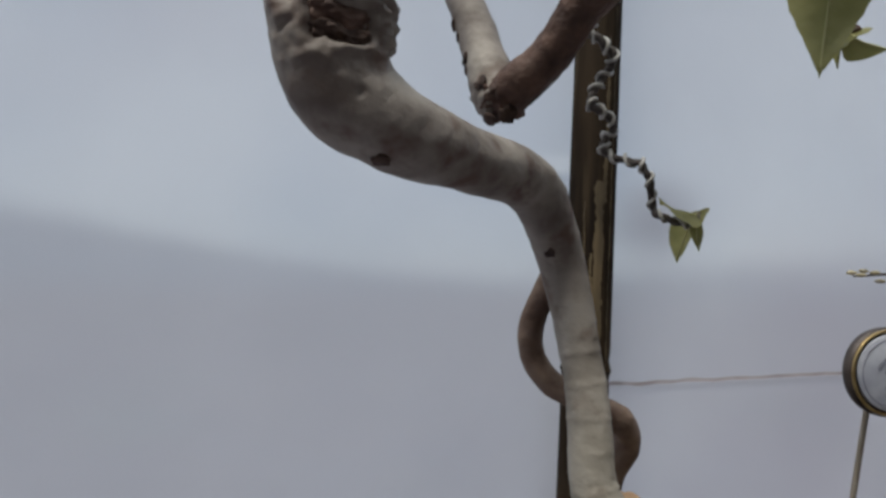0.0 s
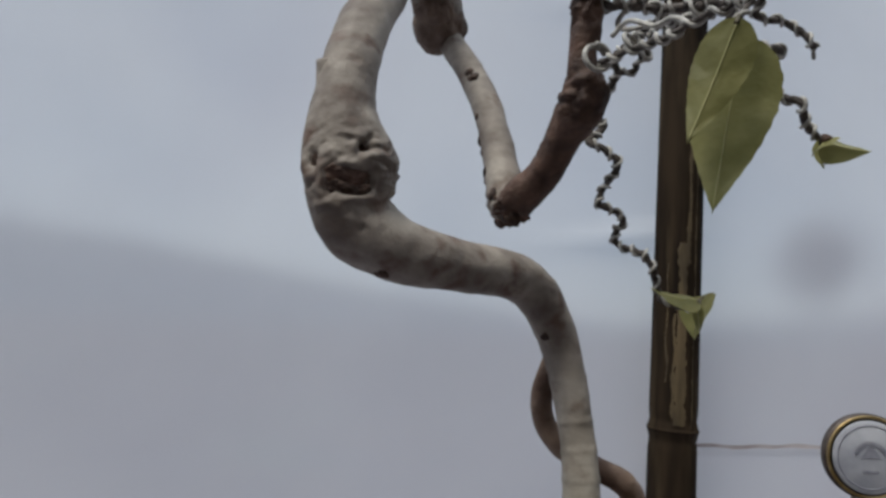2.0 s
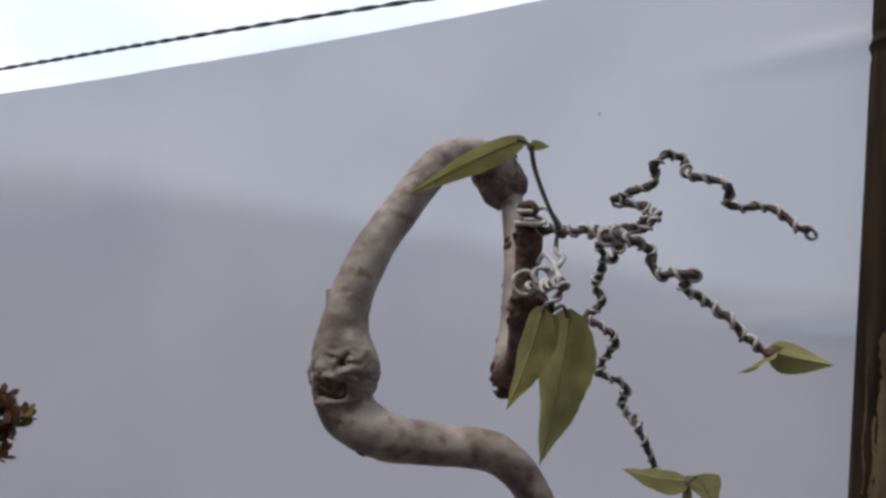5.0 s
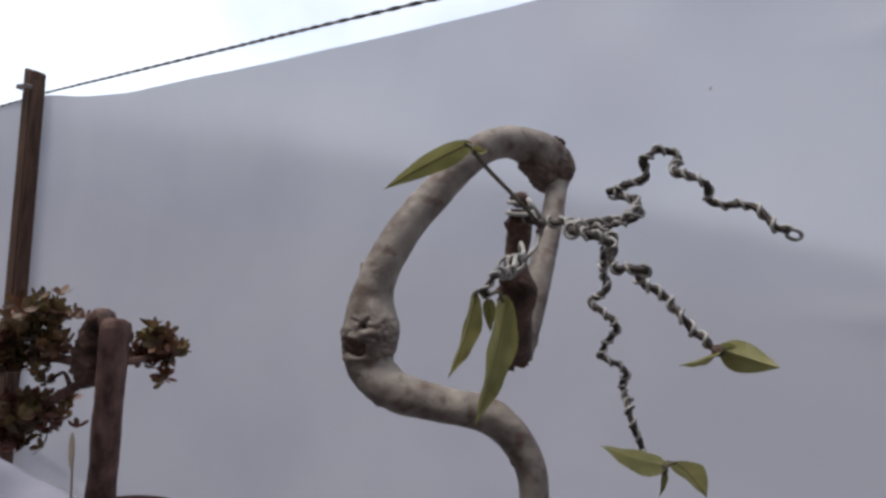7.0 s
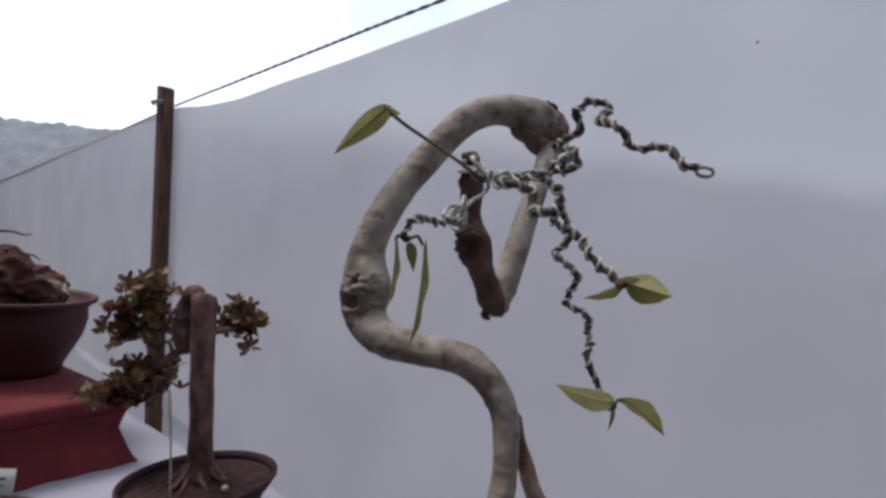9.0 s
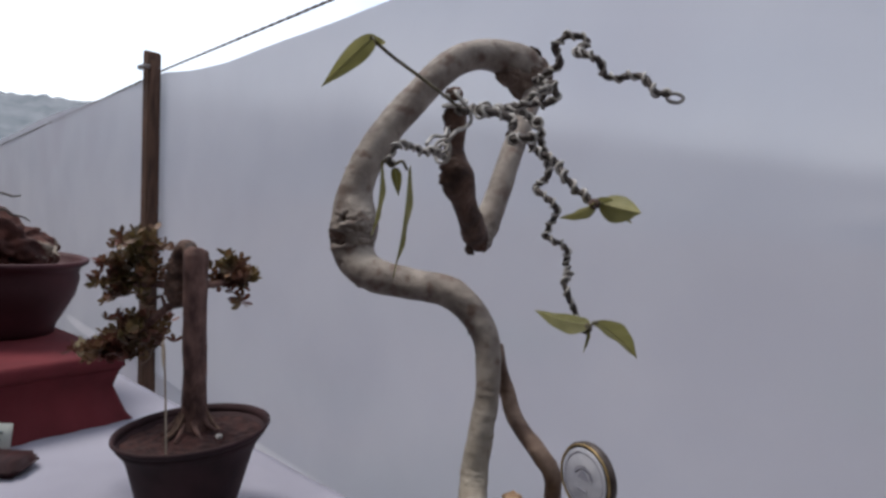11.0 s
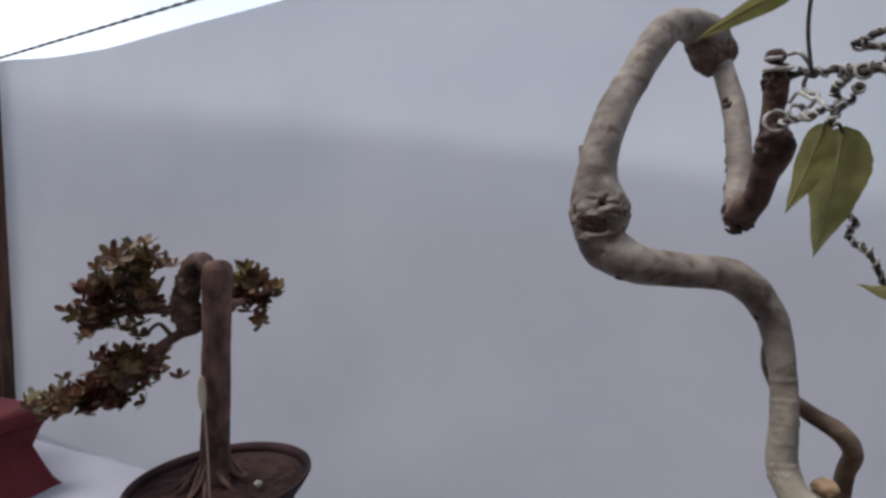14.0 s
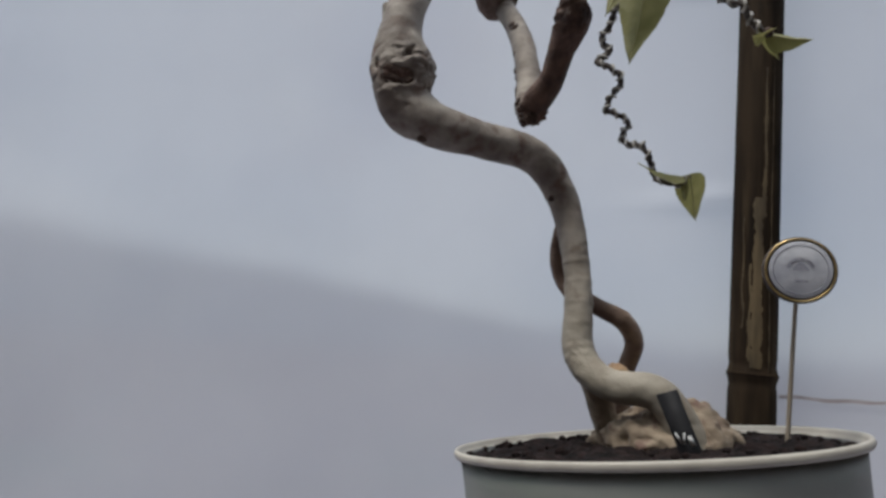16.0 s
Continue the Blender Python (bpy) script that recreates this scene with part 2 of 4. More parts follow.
def tube(points, sides=12, steps=6, rough=0.0, grain=60.0, dents=(), gnarls=(), bm=None, cap=True, rings_at=(), relief=None):
    """A tube along a smooth curve; points are x, y, z, radius. dents: (place, reach, depth), minus for a swelling. gnarls: (place, reach, height) of wrinkled bark. rings_at: (place, height) of growth rings. relief(v): height of a carved spot."""
    bm = bm or bmesh.new()
    line = spline(points, steps)
    rings, side = [], None
    for i, q in enumerate(line):
        here = Vector(q[:3])
        way = (Vector(line[min(i + 1, len(line) - 1)][:3]) - Vector(line[max(i - 1, 0)][:3])).normalized()
        if side is None:
            side = way.orthogonal().normalized()
        side = (side - way * side.dot(way)).normalized()
        up = way.cross(side)
        ring = []
        for k in range(sides):
            a = 2 * math.pi * k / sides
            out = side * math.cos(a) + up * math.sin(a)
            r = max(q[3], 0.0004)
            for place, height in rings_at:
                d = (here - Vector(place)).length / 0.0016
                if d < 3:
                    r += height * math.exp(-d * d) * (0.6 + 0.8 * noise.noise(out * 1.5 + here * 90))
            r *= 1 + rough * (noise.noise(here * grain + out * 1.3) + 0.5 * noise.noise((here + out * r) * grain * 3))
            v = here + out * r
            for place, reach, depth in dents:
                d = (v - Vector(place)).length / reach
                if d < 1:
                    v -= out * depth * (1 - d * d) ** 2
            for place, reach, height in gnarls:
                d = (v - Vector(place)).length / reach
                if d < 1:
                    fold = abs(noise.noise(v * 170)) - 0.25 + 0.6 * abs(noise.noise(v * 380)) - 0.12
                    v += out * height * fold * (1 - d * d)
            if relief:
                v += out * relief(v)
            ring.append(bm.verts.new(v))
        rings.append(ring)
    for a, b in zip(rings[:-1], rings[1:]):
        for k in range(sides):
            bm.faces.new((a[k], a[(k + 1) % sides], b[(k + 1) % sides], b[k]))
    if cap:
        for ring, tip, turn in ((rings[0], line[0], -1), (rings[-1], line[-1], 1)):
            mid = bm.verts.new(sum((v.co for v in ring), Vector()) / sides)
            for k in range(sides):
                f = (ring[k], ring[(k + 1) % sides], mid)
                bm.faces.new(f if turn > 0 else f[::-1])
    return bm


def lathe(profile, sides=64, bm=None, wobble=0.0, ring=False):
    """A turned body; the profile goes from the outside bottom round, as radius, height."""
    bm = bm or bmesh.new()
    rings = []
    for r, z in profile:
        rings.append([bm.verts.new((r * math.cos(2 * math.pi * k / sides) * (1 + wobble * noise.noise((math.cos(2 * math.pi * k / sides) * 2, math.sin(2 * math.pi * k / sides) * 2, z * 9))),
                                    r * math.sin(2 * math.pi * k / sides), z)) for k in range(sides)])
    for a, b in zip(rings[:-1], rings[1:]):
        for k in range(sides):
            bm.faces.new((a[k], a[(k + 1) % sides], b[(k + 1) % sides], b[k]))
    if ring:
        for k in range(sides):
            bm.faces.new((rings[-1][k], rings[-1][(k + 1) % sides], rings[0][(k + 1) % sides], rings[0][k]))
    else:
        bm.faces.new(rings[0][::-1])
        bm.faces.new(rings[-1])
    return bm


def lump(centre, size, rough=0.25, grain=30.0, level=3, bm=None, flat=None):
    """An uneven rounded mass; flat cuts it off below that height."""
    bm = bm or bmesh.new()
    made = bmesh.ops.create_icosphere(bm, subdivisions=level, radius=1.0)
    for v in made["verts"]:
        d = v.co.normalized()
        k = 1 + rough * (noise.noise(d * 1.7 + Vector(centre) * grain) + 0.6 * noise.noise(d * 5 + Vector(centre) * grain))
        v.co = Vector(centre) + Vector((d.x * size[0], d.y * size[1], d.z * size[2])) * k
        if flat is not None:
            v.co.z = max(v.co.z, flat)
    return bm


def slab(size, bevel=0.002, bm=None, m=None):
    """A box with eased edges, standing on z = 0."""
    bm = bm or bmesh.new()
    made = bmesh.ops.create_cube(bm, size=1.0)
    for v in made["verts"]:
        v.co = Vector((v.co.x * size[0], v.co.y * size[1], (v.co.z + 0.5) * size[2]))
    edges = list({e for v in made["verts"] for e in v.link_edges})
    if bevel:
        bmesh.ops.bevel(bm, geom=edges, offset=bevel, segments=2, affect="EDGES")
    if m is not None:
        bmesh.ops.transform(bm, matrix=m, verts=bm.verts)
    return bm


def sheet(us, vs, place):
    """A grid of quads; place(u, v) gives a point."""
    bm = bmesh.new()
    rows = [[bm.verts.new(place(u, v)) for u in us] for v in vs]
    for a, b in zip(rows[:-1], rows[1:]):
        for k in range(len(us) - 1):
            bm.faces.new((a[k], a[k + 1], b[k + 1], b[k]))
    return bm


# ---- the ground and the hill behind ----
ground = part("ground", sheet(np.linspace(-60, 60, 41), np.linspace(-60, 60, 41),
              lambda u, v: (u * abs(u) * 0.25, v * abs(v) * 0.25, 0.02 * noise.noise((u, v, 0)))), GROUND)
tagged(ground, "bare trodden earth and thin grass of the show ground", "ground", kind="structure")


def ridge_rise(az):
    """Degrees by which the ridge stands over the eye, by its bearing."""
    return float(np.interp(az, (40, 72, 85, 100, 112, 122, 132, 146, 160, 172, 186, 200, 230), (2.5, 2.2, 0.9, 1.6, 3.2, 4.9, 5.9, 7.0, 7.0, 6.5, 5.7, 5.0, 3.8)))


def ridge(u, v):
    az = 40 + 190 * u
    a = radians(az)
    high = 600 * math.tan(radians(ridge_rise(az))) + 2.5 * noise.noise((u * 40, 5, 0)) + 4.5 * abs(noise.noise((u * 190, 2, 3)))
    far = 500 + 100 * v
    return (far * math.cos(a), far * math.sin(a), high * v ** 0.8 + 1.4 * v)


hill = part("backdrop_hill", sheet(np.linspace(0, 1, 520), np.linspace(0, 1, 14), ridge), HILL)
tagged(hill, "wooded hill ridge far off, its haze painted in blue-grey", "hill", kind="structure")

far_tree = thing("far_tree", "round dark green tree standing behind the sheer cloth", "tree", at=(6.9, 27.0, 0))
part("trunk", tube([(0, 0, 0, 0.22), (0.05, 0.03, 1.6, 0.17), (0.0, 0.0, 3.2, 0.12), (0.1, 0, 4.6, 0.05)], 10, 6, 0.08, 2), BROWN_BARK, far_tree)
for a in np.linspace(0, 6.28, 7)[:-1]:
    part("limb", tube([(0, 0, 2.6, 0.08), (0.5 * math.cos(a), 0.5 * math.sin(a), 3.6, 0.05), (0.95 * math.cos(a), 0.95 * math.sin(a), 4.3, 0.02)], 7, 5, 0.1, 3), BROWN_BARK, far_tree)
crown, rng = bmesh.new(), random.Random(8)
for _ in range(2600):
    d = Vector((rng.gauss(0, 1), rng.gauss(0, 1), rng.gauss(0, 1))).normalized()
    p = Vector((0, 0, 4.35)) + Vector((d.x * 1.25, d.y * 1.25, d.z * 1.5)) * (rng.random() ** 0.4) * (1 + 0.25 * noise.noise(d * 2.2))
    t1, t2 = Vector((rng.uniform(-1, 1), rng.uniform(-1, 1), rng.uniform(-1, 1))) * 0.13, Vector((rng.uniform(-1, 1), rng.uniform(-1, 1), rng.uniform(-1, 1))) * 0.13
    crown.faces.new([crown.verts.new(q) for q in (p, p + t1, p + t1 + t2, p + t2)])
part("crown", crown, SMALL_LEAF, far_tree)

# unseen walls, added to cut the light from behind the camera and its right
shade_wall_behind = part("shade_wall_behind", slab((16, 0.15, 3.6), 0.0, m=Matrix.Translation((0.5, -2.6, 0))), GROUND)
shade_wall_side = part("shade_wall_side", slab((0.15, 4.6, 3.4), 0.0, m=Matrix.Translation((2.7, -0.3, 0))), GROUND)
tagged(shade_wall_side, "plain earth-coloured unseen wall, added to block light from the right", "wall", kind="structure")
tagged(shade_wall_behind, "plain earth-coloured unseen wall, added to block light from behind", "wall", kind="structure")

# ---- the cloth wall: a long white sheet hung along a rope ----
ALONG, AWAY = Vector((0.9379, 0.3470, 0)), Vector((-0.3470, 0.9379, 0))
WALL_FOOT = Vector((0.174, 0.79, 0))


def on_wall(x, z, out=0.0):
    """A place on the cloth wall at the plan's x; out: metres in front of it."""
    return WALL_FOOT + ALONG * ((x - 0.174) / 0.9379) - AWAY * out + Vector((0, 0, z))


def top_of_cloth(x):
    if x < -2.0:
        return 1.735 - 0.058 * (-2.0 - x) + 0.010 * math.sin(x * 3)
    return 1.716 + 0.019 * math.exp(-((x + 2.0) / 0.2) ** 2) + 0.074 * max(0.0, min(x, 1.5) + 1.5) ** 1.12


def cloth_point(x, v):
    z = top_of_cloth(x) * v
    fold = 0.010 * noise.noise((x * 1.1, z * 1.6, 0)) + 0.005 * noise.noise((x * 3 + z, z * 4 - x * 2, 2)) + 0.0012 * noise.noise((x * 14, z * 9, 4))
    fold += 0.004 * math.sin(9 * (z + 0.32 * x)) * noise.noise((x * 0.8, z * 0.8, 7))
    pull = 0.0
    for tie in (1.40, 1.72):
        d = math.hypot((x - 0.13) / 0.10, (z - tie - 0.15 * (x - 0.13)) / 0.012)
        pull += 0.009 * math.exp(-d * d)
    hang = 0.035 * (1 - v) * math.sin(x * 4.1) if v < 0.4 else 0.0
    return on_wall(x, z, fold + pull + hang)


xs = np.concatenate([np.linspace(-9, -2.4, 60), np.linspace(-2.35, 1.4, 300), np.linspace(1.45, 2.55, 14)])
cloth = part("wall_cloth", sheet(xs, np.linspace(0.02, 1, 150), cloth_point), CLOTH)
tagged(cloth, "white cotton backdrop cloth hung along a rope, softly wrinkled", "backdrop cloth", kind="structure")


def seam_place(u, v):
    x = 0.2 + 0.75 * u
    return cloth_point(x, (1.139 + 0.012 * u + 0.0025 * noise.noise((u * 20, 0, 0)) + (v - 0.5) * (0.0045 + 0.002 * noise.noise((u * 30, 4, 0)))) / top_of_cloth(x)) - AWAY * 0.004


part("seam", sheet(np.linspace(0, 1, 90), (0, 0.5, 1), seam_place), SEAM, cloth, "brownish sewn crease across the cloth")
for sx, sz in ((-0.13, 1.645), (-1.50, 1.535)):
    spot = part("speck", lump((0, 0, 0), (0.0024, 0.001, 0.0026), 0.3, 9, 2), SEAM, cloth, "small grey speck on the cloth")
    spot.location = on_wall(sx, sz, 0.010)

# the rope and the wooden post that it is tied to
rope = thing("rope", "taut dark twisted rope strung above the backdrop cloth", "rope")
ROPE_RISE = ((-6.5, 1.40), (-4.5, 1.545), (-3.0, 1.658), (-2.2, 1.722), (-1.99, 1.741), (-1.57, 1.767), (-1.12, 1.795), (-0.78, 1.816), (-0.3, 1.840), (0.4, 1.868), (1.2, 1.893), (2.6, 1.93))
rope_line = [on_wall(x, z, 0.0) for x, z in ROPE_RISE]
fine = spline(rope_line, 60)
for turn in (0, 1):
    pts = []
    for i, q in enumerate(fine):
        a = i * 0.55 + turn * math.pi
        pts.append((q[0] - 0.0018 * math.cos(a) * 0.35, q[1] + 0.0018 * math.cos(a), q[2] + 0.0018 * math.sin(a), 0.0022))
    part("strand", tube(pts, 6, 1), ROPE, rope)

post = thing("wooden_post", "weathered reddish-brown wooden post at the cloth wall", "post", at=(-1.816, 0.030, 0))
post_bm = slab((0.060, 0.042, 1.80), 0.004, m=Matrix.Rotation(math.atan2(0.347, 0.938), 4, "Z"))
bmesh.ops.subdivide_edges(post_bm, edges=[e for e in post_bm.edges if e.calc_length() > 1], cuts=24)
for v in post_bm.verts:
    rough = 0.004 * noise.noise((v.co.z * 3, 0, 5)) + 0.003 * noise.noise((v.co.z * 6, v.co.x * 40, 1))
    if v.co.z > 1.75 and v.co.x < 0:
        v.co.z += 0.012
    v.co.x += -0.105 * v.co.z + rough
    v.co.y += -0.040 * v.co.z
part("timber", post_bm, POST_WOOD, post, smooth=False)
batten = slab((0.017, 0.030, 1.772), 0.003, m=Matrix.Rotation(math.atan2(0.347, 0.938), 4, "Z") @ Matrix.Translation((0.0400, -0.004, 0)))
bmesh.ops.subdivide_edges(batten, edges=[e for e in batten.edges if e.calc_length() > 1], cuts=24)
for v in batten.verts:
    v.co.x += -0.105 * v.co.z + 0.0025 * noise.noise((v.co.z * 5, 2, 5))
    v.co.y += -0.040 * v.co.z
part("batten", batten, POST_WOOD, post, "thin lath nailed along the post", smooth=False)
tie = []
for k in range(25):
    a = k * 2 * math.pi / 12
    c, d = math.cos(a), math.sin(a)
    tie.append((*(Vector((-2.003, -0.050, 1.742 + 0.0006 * k)) + ALONG * (0.042 * max(-1, min(1, 1.4 * c))) - AWAY * (0.026 * max(-1, min(1, 1.4 * d)))), 0.003))
part("rope_tie", tube(tie, 6, 2), ROPE, rope)

# ---- the bamboo pole in front of the cloth ----
bamboo = thing("bamboo_pole", "dark olive-brown bamboo pole with a torn yellow husk strip", "bamboo pole", at=(0.134, 0.730, 0))
bamboo.rotation_euler = (radians(-0.6), radians(1.8), 0)
NODES = (0.20, 0.52, 0.84, 1.165, 1.70, 2.05)
pole_profile = []
z = 0.0
while z < 2.3:
    near = min(abs(z - k) for k in NODES)
    pole_profile.append((0.0285 - 0.0006 * z + 0.0012 * math.exp(-(near / 0.007) ** 2) - 0.0012 * math.exp(-((near - 0.012) / 0.006) ** 2), z))
    z += 0.01 if near > 0.03 else 0.003
culm = part("culm", lathe(pole_profile, 28), BAMBOO, bamboo)
for k in NODES:
    part("node_ring", lathe([(0.0290 - 0.0006 * k, k - 0.003), (0.0304 - 0.0006 * k, k - 0.001), (0.0304 - 0.0006 * k, k + 0.001), (0.0290 - 0.0006 * k, k + 0.003)], 28), BAMBOO, bamboo)


def husk(angle, low, high, wide, seed, taper):
    """A torn strip of dry husk lying on the culm, ragged along both sides."""
    def place(u, v):
        zz = low + (high - low) * v
        half = wide * (1 - taper * v) * (0.75 + 0.7 * noise.noise((v * 7, seed, 2)) + 0.35 * noise.noise((v * 31, seed, 6)))
        a = radians(angle) + 0.10 * noise.noise((v * 4, seed, 9)) + (u - 0.5) * 2 * max(0.012, half + 0.05 * noise.noise((v * 45, u * 3, seed)))
        r = 0.0292 - 0.0006 * zz + 0.0008 * abs(noise.noise((v * 14, u * 3, seed)))
        return (r * math.cos(a), r * math.sin(a), zz)
    return sheet(np.linspace(0, 1, 9), np.linspace(0, 1, 90), place)


part("husk_strip", husk(-84, 1.172, 1.385, 0.30, 2, 0.25), BAMBOO_STRIP, bamboo, "torn yellow-brown husk strip")
for angle, low, high, wide, seed in ((-72, 1.36, 1.56, 0.11, 5), (-100, 1.18, 1.30, 0.10, 7), (-54, 1.17, 1.60, 0.045, 11), (-118, 1.22, 1.36, 0.05, 13), (-72, 1.72, 1.95, 0.06, 17)):
    part("husk_sliver", husk(angle, low, high, wide, seed, 0.5), BAMBOO_STRIP, bamboo)

# ---- the table with its white cloth ----
TABLE_TOP = 0.86
EDGE = Vector((0.891, 0.454, 0))
FRONT = Vector((0.454, -0.891, 0))
TABLE_CORNER = Vector((-2.05, -0.43, 0))
table_long, table_deep = 3.06, 0.74
table = thing("display_table", "long trestle table under a white cloth", "table", at=TABLE_CORNER)
turn = math.atan2(EDGE.y, EDGE.x)
top = part("tabletop", slab((table_long - 0.02, table_deep - 0.02, 0.03), 0.003, m=pose(table_long / 2, -table_deep / 2, TABLE_TOP - 0.036)), DARK_WOOD, table)
top.rotation_euler = (0, 0, turn)
for lx in (0.2, table_long / 2, table_long - 0.2):
    for ly in (-0.12, -table_deep + 0.12):
        leg = part("leg", slab((0.05, 0.05, TABLE_TOP - 0.036), 0.003, m=pose(lx, ly, 0)), DARK_WOOD, table)
        leg.rotation_euler = (0, 0, turn)


def table_cloth(u, v):
    """u along the edge, v across: beyond the top's edges the cloth hangs down."""
    over_u = max(0, -u) + max(0, u - table_long)
    over_v = max(0, -v) + max(0, v - table_deep)
    uu, vv = min(max(u, 0), table_long), min(max(v, 0), table_deep)
    drop = max(over_u, over_v)
    wave = 0.02 * min(1, drop * 4) * math.sin((u if over_v else v) * 19)
    lift = (0.002 * noise.noise((u * 3, v * 3, 0)) + 0.0015 * noise.noise((u * 11, v * 7, 3))) if drop == 0 else 0
    side = (wave + 0.004) * (1 if over_v and v > 0 else -1 if over_v else 0)
    p = TABLE_CORNER + EDGE * (uu + (wave + 0.004 if u > table_long else -(wave + 0.004) if u < 0 else 0)) + FRONT * (vv + side)
    return p + Vector((0, 0, TABLE_TOP - drop + lift))


us = np.concatenate([[-0.5, -0.3, -0.12, -0.03], np.linspace(0, table_long, 190), [table_long + 0.03, table_long + 0.12, table_long + 0.3, table_long + 0.5]])
vs = np.concatenate([[-0.5, -0.3, -0.12, -0.03], np.linspace(0, table_deep, 44), [table_deep + 0.03, table_deep + 0.12, table_deep + 0.3, table_deep + 0.5]])
spread_cloth = part("tablecloth", sheet(us, vs, table_cloth), TABLE_CLOTH)
tagged(spread_cloth, "white tablecloth spread over the long display table", "tablecloth")

# ---- the main bonsai ----
POT_CENTRE = Vector((0.105, 0.278, 1.118))
SOIL_TOP = 1.112
bonsai = thing("bonsai_tree", "bare twisted pale bonsai trunk with wired branches in a cream pot", "bonsai", at=(0.105, 0.278, SOIL_TOP))


def bonsai_part(name, bm, material, label="", parent=None, smooth=True):
    for v in bm.verts:
        v.co -= Vector((0.105, 0.278, SOIL_TOP))
    return part(name, bm, material, parent or bonsai, label, smooth)


TRUNK = [(0.138, 0.266, 1.104, 0.012), (0.117, 0.257, 1.144, 0.0105), (0.085, 0.256, 1.150, 0.0098), (0.066, 0.263, 1.167, 0.0100), (0.063, 0.267, 1.201, 0.0090),
         (0.059, 0.271, 1.230, 0.0088), (0.050, 0.269, 1.268, 0.0102), (0.034, 0.249, 1.294, 0.0116), (0.008, 0.222, 1.298, 0.0118),
         (-0.013, 0.201, 1.301, 0.0136), (-0.034, 0.190, 1.313, 0.0158), (-0.040, 0.188, 1.341, 0.0178), (-0.042, 0.190, 1.371, 0.0134),
         (-0.042, 0.206, 1.408, 0.0126), (-0.040, 0.231, 1.443, 0.0122), (-0.039, 0.259, 1.476, 0.0122), (-0.040, 0.291, 1.491, 0.0128),
         (-0.037, 0.326, 1.488, 0.0166), (-0.040, 0.341, 1.477, 0.0140)]
KNOT = Vector((-0.040, 0.188, 1.341))
KNOT_SIDE, KNOT_OUT = Vector((0.900, 0.434, 0)), Vector((0.434, -0.900, 0))
# carved spots of the knot in millimetres: across, up, reach across, reach up, height
KNOT_SPOTS = ((8, 0.8, 2.8, 2.4, -6.0), (9.5, 4.5, 1.6, 2.0, -2.5), (2.5, -14.0, 8.0, 4.6, -5.5), (4.0, -17.0, 5.0, 2.4, -3.5), (-4.5, -17.5, 3.0, 2.4, -2.0),
              (1.0, -7.4, 6.0, 1.8, 2.2), (9.6, -6.0, 3.2, 3.0, 2.2), (-7.5, -3.5, 3.6, 2.8, 1.2), (-7.0, -24.0, 4.0, 1.7, 1.6), (3.3, -22.0, 5.0, 1.6, 1.8), (11.5, -20.4, 3.4, 1.6, 1.4),
              (-9.0, -13, 1.5, 5.5, 1.8), (13.5, -13, 1.6, 4.5, 1.4), (-13.2, -6, 1.5, 3.6, -4.5), (-14.0, -15, 1.6, 1.6, -2.0), (-16.4, -6, 1.0, 4.5, 1.4), (8, -33, 1.4, 1.1, -1.6), (0.5, 3.0, 3.5, 1.2, -1.0))


def knot_relief(v):
    q = v - KNOT
    front = q.dot(KNOT_OUT)
    if front < 0.001 or q.length > 0.05:
        return 0.0
    u, w = q.dot(KNOT_SIDE) * 1000, q.z * 1000
    u += 1.1 * noise.noise(v * 190)
    w += 1.1 * noise.noise(v * 190 + Vector((5, 3, 1)))
    h = sum(height * math.exp(-((u - a) / ra) ** 2 - ((w - b) / rb) ** 2) for a, b, ra, rb, height in KNOT_SPOTS)
    return 0.001 * h * min(1, front / 0.005)


def knot_place(u, w, n):
    return KNOT + KNOT_SIDE * (u * 0.001) + KNOT_OUT * (n * 0.001) + Vector((0, 0, w * 0.001))


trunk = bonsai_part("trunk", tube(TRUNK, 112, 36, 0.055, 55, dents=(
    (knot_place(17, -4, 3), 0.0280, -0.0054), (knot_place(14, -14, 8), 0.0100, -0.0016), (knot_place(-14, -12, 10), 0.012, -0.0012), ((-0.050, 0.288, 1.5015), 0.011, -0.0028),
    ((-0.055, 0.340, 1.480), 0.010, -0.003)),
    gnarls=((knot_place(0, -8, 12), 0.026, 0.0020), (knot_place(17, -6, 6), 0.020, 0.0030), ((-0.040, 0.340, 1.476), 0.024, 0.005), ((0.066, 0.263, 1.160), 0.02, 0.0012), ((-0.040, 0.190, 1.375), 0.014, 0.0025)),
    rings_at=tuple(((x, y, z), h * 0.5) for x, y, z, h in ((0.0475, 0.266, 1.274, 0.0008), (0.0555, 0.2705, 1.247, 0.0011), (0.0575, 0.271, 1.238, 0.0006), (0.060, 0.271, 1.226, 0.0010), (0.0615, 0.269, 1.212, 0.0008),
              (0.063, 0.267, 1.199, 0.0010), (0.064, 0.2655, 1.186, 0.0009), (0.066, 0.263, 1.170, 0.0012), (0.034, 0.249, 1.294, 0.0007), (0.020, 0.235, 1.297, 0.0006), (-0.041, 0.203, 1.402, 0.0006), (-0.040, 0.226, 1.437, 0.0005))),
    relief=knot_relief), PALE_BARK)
turned = Matrix.Rotation(math.atan2(0.434, 0.90), 4, "Z")
